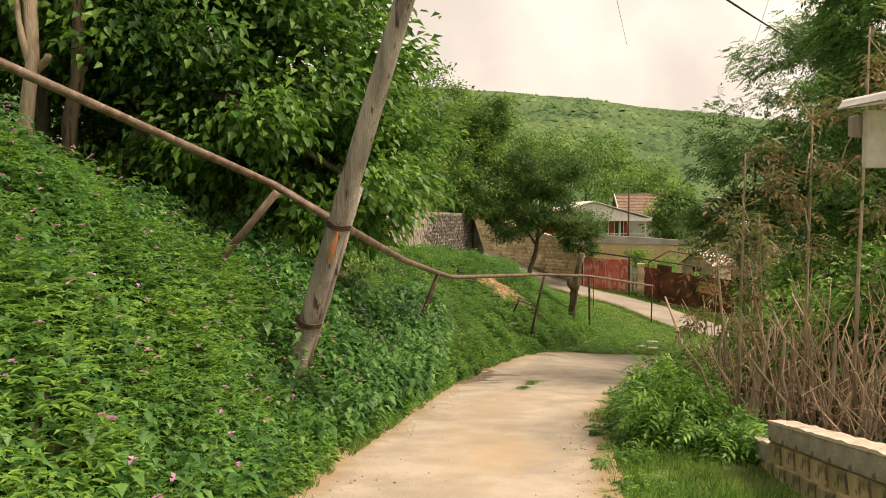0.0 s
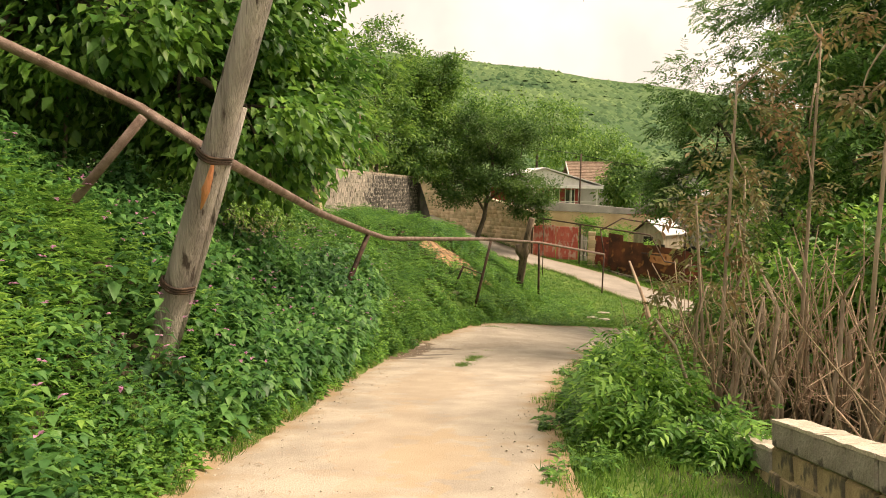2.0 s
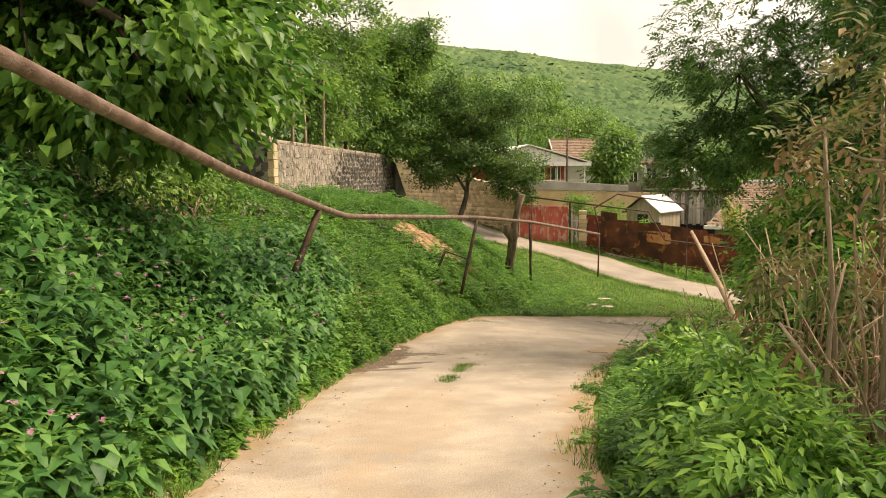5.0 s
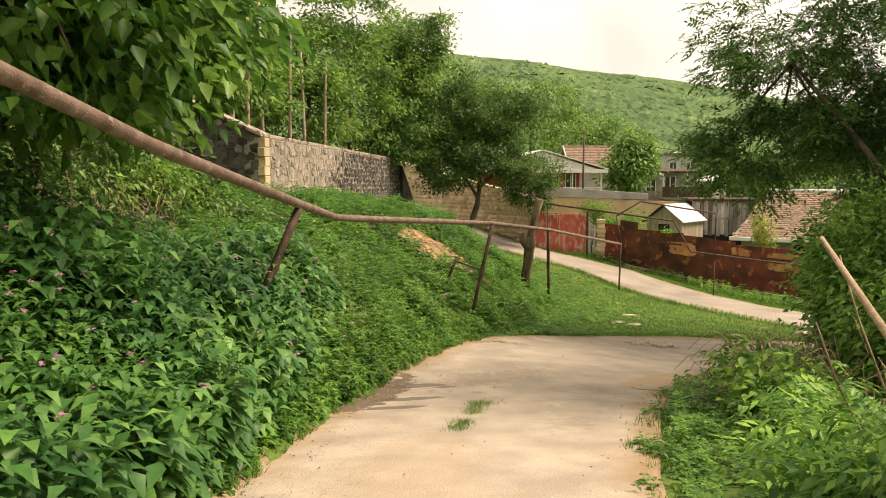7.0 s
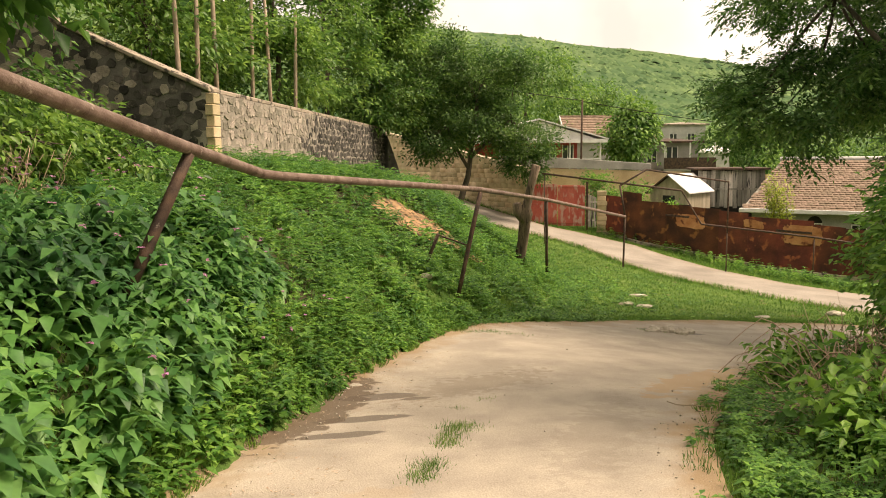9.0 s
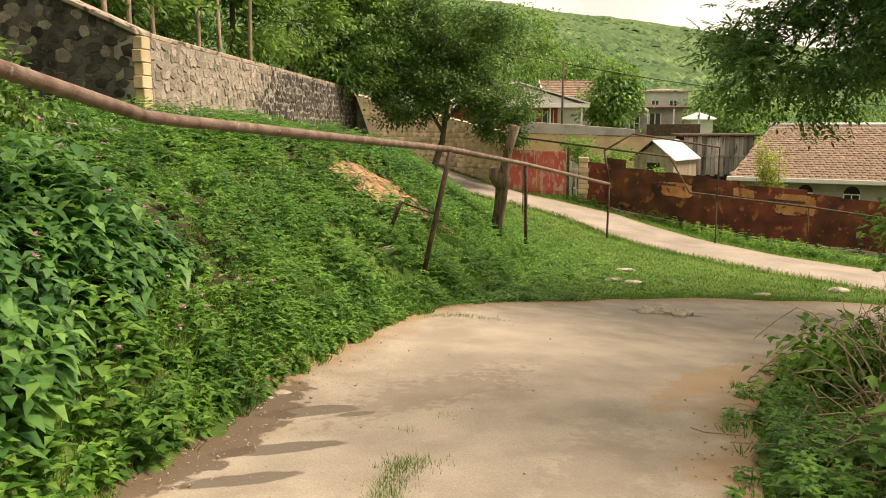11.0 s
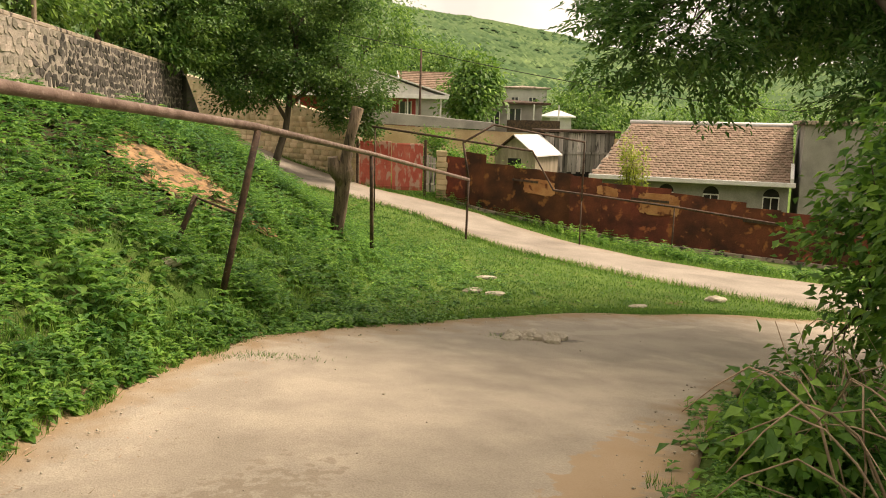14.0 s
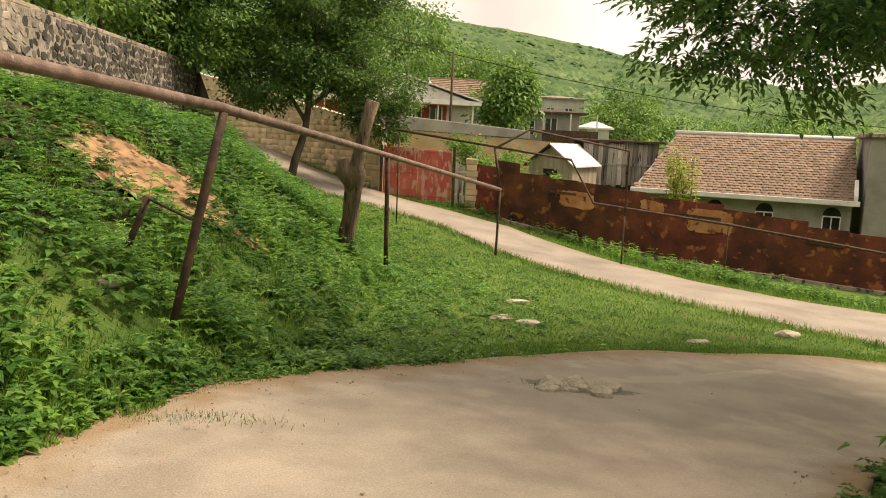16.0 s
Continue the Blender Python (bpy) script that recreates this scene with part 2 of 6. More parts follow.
DARKBOARD = material("pale_old_boards", (0.27, 0.225, 0.16), (0.42, 0.36, 0.27), 4, rough=0.9, fine=40, bump=0.5, stretch=(1, 1, 0.15))
# wet black staining, with tree shade and the wing's shaded side put into the colour
DAMP_SHADED_STONE = material("damp_and_shaded_stone", (0.035, 0.033, 0.028), (0.11, 0.10, 0.085), 3, rough=0.95, fine=40, bump=0.8, spot=(0.17, 0.155, 0.125), spot_at=0.64, island=0.5)
LIME_MORTAR = material("limestone_mortar", (0.44, 0.35, 0.23), (0.56, 0.46, 0.32), 2, rough=0.95, fine=40)
REDPAINT = material("worn_red_gate_paint", (0.40, 0.075, 0.055), (0.52, 0.14, 0.10), 2.5, rough=0.6, fine=30, spot=(0.48, 0.30, 0.24), spot_at=0.56, stretch=(1, 1, 0.35))
RUST = material("rusted_sheet_iron", (0.055, 0.022, 0.015), (0.17, 0.052, 0.026), 1.4, rough=0.85, fine=25, bump=0.4, spot=(0.32, 0.12, 0.045), spot_at=0.62, per_object=0.45)
RUSTBRIGHT = material("orange_rust_sheet", (0.32, 0.12, 0.045), (0.52, 0.27, 0.12), 1.6, rough=0.85, fine=30, spot=(0.14, 0.045, 0.022), spot_at=0.62)
TILE = material("brown_clay_roof_tile", (0.175, 0.122, 0.084), (0.28, 0.205, 0.148), 5, rough=0.9, fine=25, bump=0.3, spot=(0.44, 0.35, 0.27), spot_at=0.72, per_object=0.16)
TILE_JOINED = material("brown_clay_roof_tile_far", (0.175, 0.122, 0.084), (0.28, 0.205, 0.148), 5, rough=0.9, fine=25, bump=0.3, spot=(0.44, 0.35, 0.27), spot_at=0.72, island=0.16)
WHITE = material("white_painted_metal", (0.60, 0.59, 0.565), (0.72, 0.71, 0.68), 3, rough=0.5, fine=30, bump=0.1)
PLASTER = material("grey_plaster", (0.22, 0.215, 0.19), (0.32, 0.31, 0.27), 1.5, rough=0.92, fine=30, bump=0.3)
# dark grey of the buttress; also paints the shade on the wing's core
BUTTRESS_AND_SHADED_CORE = material("stained_concrete_shaded_core", (0.07, 0.066, 0.057), (0.16, 0.15, 0.13), 1.5, rough=0.95, fine=30, bump=0.5)
PLASTER_LIGHT = material("pale_grey_plaster", (0.42, 0.41, 0.38), (0.54, 0.53, 0.49), 1.5, rough=0.92, fine=30, bump=0.2)
OCHRE = material("ochre_plaster_wall", (0.38, 0.28, 0.15), (0.50, 0.39, 0.23), 1.2, rough=0.92, fine=30, spot=(0.36, 0.28, 0.18), spot_at=0.66)
REDWALL = material("dark_red_wall", (0.28, 0.042, 0.04), (0.40, 0.075, 0.06), 2, rough=0.7, fine=30)
GREYWOOD = material("weathered_grey_boards", (0.2, 0.185, 0.16), (0.44, 0.41, 0.36), 4, rough=0.9, fine=40, bump=0.6, stretch=(1, 1, 0.1), spot=(0.05, 0.045, 0.04), spot_at=0.6, per_object=0.55)
DARK = material("dark_interior", (0.012, 0.011, 0.010), (0.025, 0.022, 0.02), 3, rough=0.8, fine=20, bump=0)
GLASS = material("window_pane", (0.03, 0.035, 0.04), (0.05, 0.055, 0.06), 2, rough=0.12, fine=20, bump=0, spec=0.6)
BAREDIRT = material("bare_orange_dirt", (0.22, 0.13, 0.065), (0.39, 0.24, 0.125), 3, rough=0.95, fine=18, bump=1.0, spot=(0.12, 0.085, 0.045), spot_at=0.54)
STONE = material("loose_stone", (0.36, 0.31, 0.24), (0.56, 0.50, 0.40), 5, rough=0.9, fine=40)
BLOSSOM = leaf_material("pink_flower", (0.50, 0.20, 0.38), (0.66, 0.36, 0.52), 4, 0.25)
SAPLEAF = leaf_material("yellow_green_sapling_leaf", (0.28, 0.36, 0.05), (0.42, 0.50, 0.09), 2, 0.3)


# ---- mesh helpers ----
rng = np.random.default_rng(7)


def mesh_from(name, verts, faces, mat, smooth=False):
    """A mesh from vertex and face lists; faces may have any number of corners."""
    me = bpy.data.meshes.new(name)
    me.from_pydata([tuple(v) for v in verts], [], [tuple(f) for f in faces])
    me.materials.append(mat)
    if smooth:
        me.shade_smooth()
    me.update()
    return me


def big_mesh(name, verts, faces, mat, smooth=False):
    """The same from arrays, with the same number of corners to every face; fast."""
    verts, faces = np.asarray(verts, np.float32), np.asarray(faces, np.int32)
    k = faces.shape[1]
    me = bpy.data.meshes.new(name)
    me.vertices.add(len(verts))
    me.vertices.foreach_set("co", verts.ravel())
    me.loops.add(faces.size)
    me.loops.foreach_set("vertex_index", faces.ravel())
    me.polygons.add(len(faces))
    me.polygons.foreach_set("loop_start", np.arange(len(faces), dtype=np.int32) * k)
    me.materials.append(mat)
    me.update(calc_edges=True)
    if smooth:
        me.shade_smooth()
    return me


def thing(name, place=(0, 0, 0), rz=0.0, label="", category="", group="", kind=""):
    ob = new(name)
    ob.matrix_basis = pose(*place, 0, 0, rz)
    return tagged(ob, label, category, group, kind)


def part(name, bm, mat, parent, label=""):
    """Links a bmesh, or a ready mesh, as one mesh object under a thing or a part."""
    if isinstance(bm, bpy.types.Mesh):
        me = bm
    else:
        me = bpy.data.meshes.new(name)
        bm.to_mesh(me)
        bm.free()
        me.materials.append(mat)
    ob = new(name, me)
    ob.parent = parent
    return tagged(ob, label)


def box(bm, x0, x1, y0, y1, z0, z1, bevel=0.0):
    r = bmesh.ops.create_cube(bm, size=1, matrix=Matrix.Translation(((x0 + x1) / 2, (y0 + y1) / 2, (z0 + z1) / 2)) @ Matrix.Diagonal((x1 - x0, y1 - y0, z1 - z0, 1)))
    if bevel:
        bmesh.ops.bevel(bm, geom=list({e for v in r["verts"] for e in v.link_edges}), offset=bevel, segments=1, affect="EDGES")
    return bm


def boxed(*a, bevel=0.0):
    return box(bmesh.new(), *a, bevel=bevel)


def tube_arrays(points, radii, sides=8, start=0, wobble=0.0):
    """Vertices and quads of a tapering tube along points, closed by small rings at its ends."""
    pts = np.asarray(points, float)
    rad = np.broadcast_to(np.asarray(radii, float), (len(pts),))
    tan = np.gradient(pts, axis=0)
    tan /= np.linalg.norm(tan, axis=1)[:, None] + 1e-9
    up = np.where(np.abs(tan[:, 2:3]) > 0.9, np.array([[1.0, 0, 0]]), np.array([[0, 0, 1.0]]))
    a = np.cross(tan, up)
    a /= np.linalg.norm(a, axis=1)[:, None] + 1e-9
    b = np.cross(tan, a)
    pts = np.vstack([pts[:1], pts, pts[-1:]])
    a, b = np.vstack([a[:1], a, a[-1:]]), np.vstack([b[:1], b, b[-1:]])
    rad = np.r_[rad[0] * 0.05, rad, rad[-1] * 0.05]
    ang = np.arange(sides) / sides * 2 * np.pi
    ring = np.cos(ang)[None, :, None] * a[:, None] + np.sin(ang)[None, :, None] * b[:, None]
    k = 1 + wobble * rng.standard_normal((len(pts), sides, 1))
    v = (pts[:, None] + ring * rad[:, None, None] * k).reshape(-1, 3)
    i = np.arange(len(pts) - 1)[:, None] * sides
    j = np.arange(sides)[None]
    q = np.stack([i + j, i + (j + 1) % sides, i + sides + (j + 1) % sides, i + sides + j], -1).reshape(-1, 4)
    return v, q + start


def tubes(name, runs, mat, sides=8, wobble=0.0):
    """One mesh of several tubes: runs of (points, radii)."""
    vs, qs, n = [], [], 0
    for points, radii in runs:
        v, q = tube_arrays(points, radii, sides, n, wobble)
        vs.append(v), qs.append(q)
        n += len(v)
    return big_mesh(name, np.vstack(vs), np.vstack(qs), mat, smooth=True)


def unit(v):
    return v / (np.linalg.norm(v, axis=-1, keepdims=True) + 1e-9)


def leaf_arrays(base, along, face, length, width, fold=0.25, droop=0.0, light=False):
    """Folded, pointed leaves of four triangles each: base points, axis, upper side, length and width."""
    along = unit(along)
    side = unit(np.cross(along, face))
    face = np.cross(side, along)
    L, W = np.asarray(length)[:, None], np.asarray(width)[:, None]
    mid = base + along * L * 0.42
    tip = base + along * L - face * L * droop
    left, right = mid - side * W * 0.5 + face * W * fold, mid + side * W * 0.5 + face * W * fold
    if light:
        v = np.stack([base, left, tip, right], 1).reshape(-1, 3)
        return v, (np.arange(len(base))[:, None, None] * 4 + np.array([[0, 2, 1], [0, 3, 2]])[None]).reshape(-1, 3)
    v = np.stack([base, left, mid, right, tip], 1).reshape(-1, 3)
    o = np.arange(len(base))[:, None] * 5
    f = np.array([[0, 2, 1], [1, 2, 4], [0, 3, 2], [2, 3, 4]])
    return v, (o[:, None] + f[None]).reshape(-1, 3)


def leaf_mesh(name, groups, mat):
    vs, fs, n = [], [], 0
    for v, f in groups:
        vs.append(v), fs.append(f + n)
        n += len(v)
    return big_mesh(name, np.vstack(vs), np.vstack(fs), mat)


def spray(centres, per, spread, length, width, drop=0.35, out=None, flat=0.5, light=True):
    """Leaves scattered round the given centres, each hanging a little and looking outwards and up."""
    c = np.repeat(centres, per, 0)
    off = rng.normal(0, 1, c.shape) * np.asarray(spread)
    o = unit(off) if out is None else unit(np.repeat(out, per, 0) + 0.7 * unit(off))
    n = len(c)
    along = unit(o * [1, 1, flat] + rng.normal(0, 0.45, c.shape) + [0, 0, -drop])
    face = unit(o * 0.5 + rng.normal(0, 0.45, c.shape) + [0, 0, 1.0])
    L = length * rng.uniform(0.6, 1.25, n)
    return leaf_arrays(c + off, along, face, L, L * width, droop=0.15, light=light)


def fronds(centres, per, spread, length, leaflet, width, drop, out, pairs=3):
    """Feathered leaves: leaflets in pairs along drooping stalks, with one at the tip."""
    c = np.repeat(centres, per, 0)
    c = c + rng.normal(0, 1, c.shape) * np.asarray(spread)
    n = len(c)
    along = unit(np.repeat(out, per, 0) * [1, 1, 0.4] + rng.normal(0, 0.5, (n, 3)) + [0, 0, -drop])
    face = unit(rng.normal(0, 0.35, (n, 3)) + [0, 0, 1.0])
    side = unit(np.cross(along, face))
    L = length * rng.uniform(0.7, 1.25, n)
    vs, fs_, count = [], [], 0
    for k in range(pairs * 2 + 1):
        s_ = 1.0 if k == pairs * 2 else 0.25 + 0.7 * (k // 2) / pairs
        way = along if k == pairs * 2 else along * 0.55 + side * (1 if k % 2 else -1) * 0.85
        at = c + along * (L * s_)[:, None] - np.array([0, 0, 1.0]) * (L * 0.22 * s_ * s_)[:, None]
        size = leaflet * L / length * (1.1 - 0.35 * abs(s_ - 0.55))
        v, f = leaf_arrays(at, way - [0, 0, 0.15], face, size, size * width, 0.1, 0.1, True)
        vs.append(v), fs_.append(f + count)
        count += len(v)
    return np.vstack(vs), np.vstack(fs_)


# ---- the lie of the land ----
LEFT_EDGE = [(-1.25, -30), (-1.3, 0), (-1.28, 5), (-1.24, 7), (-1.0, 9), (-0.72, 11), (-0.35, 13.2), (-0.15, 15), (0.25, 17.2), (0.8, 19.1), (1.4, 21), (2.1, 22.7), (3.0, 24.1), (3.9, 24.8), (4.8, 25.45), (5.9, 26.1), (7.4, 27.0), (9.0, 27.6), (10.4, 27.65), (12, 27.75), (13.6, 27.5), (18, 25.4), (24, 22.5), (34, 20)]
RIGHT_EDGE = [(1.05, -30), (1.1, 0), (1.2, 5), (1.3, 7), (1.66, 9), (2.0, 11.3), (2.65, 13.8), (3.6, 16.5), (4.5, 18.4), (5.5, 19.9), (6.6, 21.3), (7.9, 22.6), (9.6, 22.9), (12, 22.2), (17, 20.8), (25, 19), (34, 17)]
TOE = [(-1.25, -30), (-1.3, 0), (-1.24, 7), (-1.0, 9), (-0.72, 11), (-0.35, 13.2), (-0.15, 15), (0.25, 17.2), (0.8, 19.1), (1.4, 21), (2.1, 22.7), (3.0, 24.3), (4.4, 27), (5.9, 31), (6.2, 34), (5.4, 40), (4, 60)]


def smooth(a, b, x):
    t = np.clip((x - a) / (b - a), 0, 1)
    return t * t * (3 - 2 * t)


def beside(line, x, y):
    """Distance to a line in plan, positive on its left."""
    best, sign = np.full(np.shape(x), 1e9), np.ones(np.shape(x))
    for (ax, ay), (bx, by) in zip(line[:-1], line[1:]):
        dx, dy = bx - ax, by - ay
        t = np.clip(((x - ax) * dx + (y - ay) * dy) / (dx * dx + dy * dy), 0, 1)
        d = np.hypot(x - ax - t * dx, y - ay - t * dy)
        s = np.where(dx * (y - ay) - dy * (x - ax) >= 0, 1.0, -1.0)
        sign = np.where(d < best - 1e-9, s, sign)
        best = np.minimum(best, d)
    return best * sign


def lie(x, y):
    """The height of the ground."""
    x, y = np.asarray(x, float), np.asarray(y, float)
    z = -0.125 * np.clip(y, -60, 18) - 0.08 * np.clip(y - 18, 0, 9) - 0.03 * np.clip(y - 27, 0, 40)
    dip = -0.10 * np.clip(x - 3, 0, 6) - 0.07 * np.clip(x - 9, 0, 22)
    z = z + dip * smooth(14, 23, y)
    q = y - 38 - 0.6 * (np.clip(x, -25, 40) - 10)
    z = z + 0.125 * 1.5 * np.log1p(np.exp(np.clip(q / 1.5, -20, 20)))
    d = np.clip(beside(TOE, x, y), 0, None)
    rise = d * np.interp(y, [12, 14, 16, 18, 20, 23, 26], [1.05, 1.15, 1.9, 1.8, 1.2, 0.8, 0.66])
    shelf = np.interp(y, [-8, 6, 8, 10, 12, 14, 16, 18, 22, 27, 31, 36, 45], [3.6, 1.9, 1.3, 0.5, 0.15, -0.05, -0.45, -0.6, -0.6, -0.6, -0.9, -1.1, -1.3])
    shelf = shelf + (d - 1.5) * np.interp(y, [10, 14, 17, 22, 27], [0.5, 0.42, 0.08, 0.15, 0.15]) * np.exp(-np.clip(d - 10, 0, None) / 12)
    lift = np.clip(shelf - z, 0, 6)
    soft = 0.25
    both = -soft * np.log(np.exp(-np.clip(rise, 0, 8) / soft) + np.exp(-lift / soft)) + soft * np.log(1 + np.exp(-lift / soft))
    z = z + np.where(d > 0, np.clip(both, 0, None), 0) * (1 - smooth(33, 47, y))
    lump = np.sin(x * 1.9 + 1.3 * np.sin(y * 0.7)) * np.sin(y * 1.6 + x * 0.4)
    lump = lump + 0.8 * np.sin(x * 3.7 + 2 * np.sin(y * 1.1)) * np.sin(y * 3.3 + x)
    z = z + 0.065 * lump * smooth(0.3, 1.5, d)
    return z


def drop_to(x, y, up=0.0):
    return (x, y, float(lie(x, y)) + up)


def axis_lines(a, b, step, reach):
    inner = np.arange(a, b + step / 2, step)
    outer = np.geomspace(1, reach, 26)
    return np.r_[(a - outer)[::-1], inner, b + outer]


gx, gy = axis_lines(-14, 30, 0.25, 900), axis_lines(-8, 62, 0.25, 900)
XX, YY = np.meshgrid(gx, gy, indexing="ij")
ZZ = lie(XX, YY)
nx, ny = len(gx), len(gy)
I = np.arange(nx * ny).reshape(nx, ny)
ground = new("ground", big_mesh("ground", np.stack([XX, YY, ZZ], -1).reshape(-1, 3), np.stack([I[:-1, :-1], I[1:, :-1], I[1:, 1:], I[:-1, 1:]], -1).reshape(-1, 4), SOIL, smooth=True))
toe_side = beside(TOE, XX, YY)
planted = smooth(0.1, 0.6, toe_side) * (1 - smooth(20, 24, YY)) + smooth(1.2, 2.4, toe_side) * smooth(20, 24, YY)
planted = planted * (1 - smooth(50, 58, YY)) * smooth(-14.2, -13.5, XX) + smooth(0.5, 1.2, -beside(RIGHT_EDGE, XX, YY)) * (1 - smooth(18, 21, YY)) * (1 - smooth(13, 15, XX)) * smooth(6.5, 9, YY)
ground.data.attributes.new("turf", "FLOAT", "POINT").data.foreach_set("value", (1 - np.clip(planted, 0, 1)).ravel().astype(np.float32))
tagged(ground, "dark soil of the bank and verges under plants", "ground", kind="structure")


def resample(line, n):
    p = np.asarray(line, float)
    s = np.r_[0, np.cumsum(np.hypot(*np.diff(p, axis=0).T))]
    k = np.linspace(0, s[-1], n)
    return np.stack([np.interp(k, s, p[:, 0]), np.interp(k, s, p[:, 1])], 1)


def lane(name, left, right, n, across, up, mat, ragged, label):
    """A road between two edge lines, laid on the ground, with ragged edges that reach into it."""
    l, r = resample(left, n), resample(right, n)
    w = (0.5 - 0.5 * np.cos(np.linspace(0, np.pi, across)))[None, :, None]
    p = l[:, None] * (1 - w) + r[:, None] * w
    run = np.r_[0, np.cumsum(np.hypot(*np.diff(l, axis=0).T))]
    edge = np.array([[noise.fractal(Vector((q * 0.9, 3.7 * side, n * 0.01)), 0.6, 2.0, 5) for side in (1, 2)] for q in run])
    edge = ragged * 1.6 * edge
    way = unit(r - l)
    p[:, 0] += way * edge[:, :1]
    p[:, -1] += way * edge[:, 1:]
    z = lie(p[..., 0], p[..., 1]) + up + 0.012 * np.sin(p[..., 0] * 2.1) * np.sin(p[..., 1] * 1.3)
    z[:, 0] = lie(p[:, 0, 0], p[:, 0, 1]) - 0.03
    z[:, -1] = lie(p[:, -1, 0], p[:, -1, 1]) - 0.03
    k = np.arange(n * across).reshape(n, across)
    me = big_mesh(name, np.concatenate([p, z[..., None]], -1).reshape(-1, 3), np.stack([k[:-1, :-1], k[:-1, 1:], k[1:, 1:], k[1:, :-1]], -1).reshape(-1, 4), mat, smooth=True)
    wide = np.linalg.norm(p[:, 0] - p[:, -1], axis=1)[:, None]
    from_edge = (0.5 - 0.5 * np.abs(np.cos(np.linspace(0, np.pi, across))))[None] * wide
    near_edge = np.exp(-from_edge / 0.42)
    me.attributes.new("edge", "FLOAT", "POINT").data.foreach_set("value", near_edge.ravel().astype(np.float32))
    ob = new(name, me)
    return tagged(ob, label, "road", kind="structure")




def beyond(line, off):
    """A line in plan moved sideways, to its right."""
    p = np.asarray(line, float)
    d = unit(np.gradient(p, axis=0))
    return p + np.stack([d[:, 1], -d[:, 0]], -1) * off


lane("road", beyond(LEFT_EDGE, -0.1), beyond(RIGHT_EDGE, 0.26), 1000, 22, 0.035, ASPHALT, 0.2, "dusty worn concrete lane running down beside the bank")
B_NEAR = [(-3, 66), (3.1, 50), (5.4, 43.5), (7.6, 42.6), (9.2, 41.2), (10.1, 38.2), (11.0, 35.4), (12.2, 32.6), (13.3, 30.3), (14.4, 28.6), (18, 25.6), (27, 23)]
B_FAR = [(-1, 69), (3.2, 55), (5.8, 48.6), (8.3, 45.6), (10.5, 44.3), (11.9, 43.2), (13.0, 40.8), (13.9, 38.4), (14.7, 36.0), (15.7, 34.2), (17.4, 32.5), (22.5, 28.5), (31, 25)]
lane("road_village", B_NEAR, B_FAR, 400, 16, 0.04, GRAVEL, 0.16, "pale dusty village road climbing past the gate")

# the wooded hill behind the village
az = np.radians(np.linspace(-75, 75, 420))
lv = np.linspace(0, 1, 110)
A, LV = np.meshgrid(az, lv, indexing="ij")
deg = np.degrees(A)
crest = np.interp(deg, [-75, -40, -15, -2, 9.6, 17, 26.6, 36, 50, 75], [12.0, 11.0, 9.7, 8.5, 7.6, 6.5, 4.8, 3.2, 4.2, 5.2])
far = 130 + 330 * LV
height = -9 + (460 * np.tan(np.radians(crest)) + 10) * LV ** 1.25
hx, hy = far * np.sin(A), far * np.cos(A)
fold = np.array([noise.fractal(Vector((x * 0.012, y * 0.012, 0)), 1.0, 2.0, 3) for x, y in zip(hx.ravel(), hy.ravel())]).reshape(hx.shape)
tuftn = np.array([noise.cell_vector(Vector((x * 0.16, y * 0.16, 1)))[0] for x, y in zip(hx.ravel(), hy.ravel())]).reshape(hx.shape)
height = height + fold * 9 * LV * (1 - 0.75 * LV) + tuftn * 0.5
k = np.arange(hx.size).reshape(hx.shape)
hill = new("backdrop_hill", big_mesh("hill", np.stack([hx, hy, height], -1).reshape(-1, 3), np.stack([k[:-1, :-1], k[1:, :-1], k[1:, 1:], k[:-1, 1:]], -1).reshape(-1, 4), HILLGREEN))
m = 22000
ga = np.radians(rng.uniform(-32, 52, m))
gl = rng.uniform(0, 1, m) ** 0.8
row, col = np.clip(((np.degrees(ga) + 75) / 150 * 419).astype(int), 0, 419), np.clip((gl * 109).astype(int), 0, 109)
cx, cy, cz = hx[row, col], hy[row, col], height[row, col]
size = rng.uniform(1.6, 3.8, m) * 0.8
dome = np.array([(1, 0, -1.1), (0.5, 0.87, -1.1), (-0.5, 0.87, -1.1), (-1, 0, -1.1), (-0.5, -0.87, -1.1), (0.5, -0.87, -1.1), (0, 0, 0.5)])
tri = np.array([(i, (i + 1) % 6, 6) for i in range(6)])
cv = np.stack([cx + rng.normal(0, 1.5, m), cy + rng.normal(0, 1.5, m), cz + size * 0.05], -1)[:, None] + dome[None] * size[:, None, None] * rng.uniform(0.75, 1.2, (m, 7, 1)) * [1, 1, 0.5]
woods = new("hill_woods", big_mesh("hill_woods", cv.reshape(-1, 3), (np.arange(m)[:, None, None] * 7 + tri[None]).reshape(-1, 3), HILLWOOD, smooth=True))
tagged(woods, "dense green woods covering the hill", "woods", kind="stuff")
tagged(hill, "long hill covered with green woods behind the village", "hill", kind="structure")

# ---- walls, fences, houses ----


def line_frame(a, b):
    """Origin, direction and length of a stretch in plan."""
    a, b = np.array(a, float), np.array(b, float)
    return a, (b - a) / np.hypot(*(b - a)), float(np.hypot(*(b - a)))


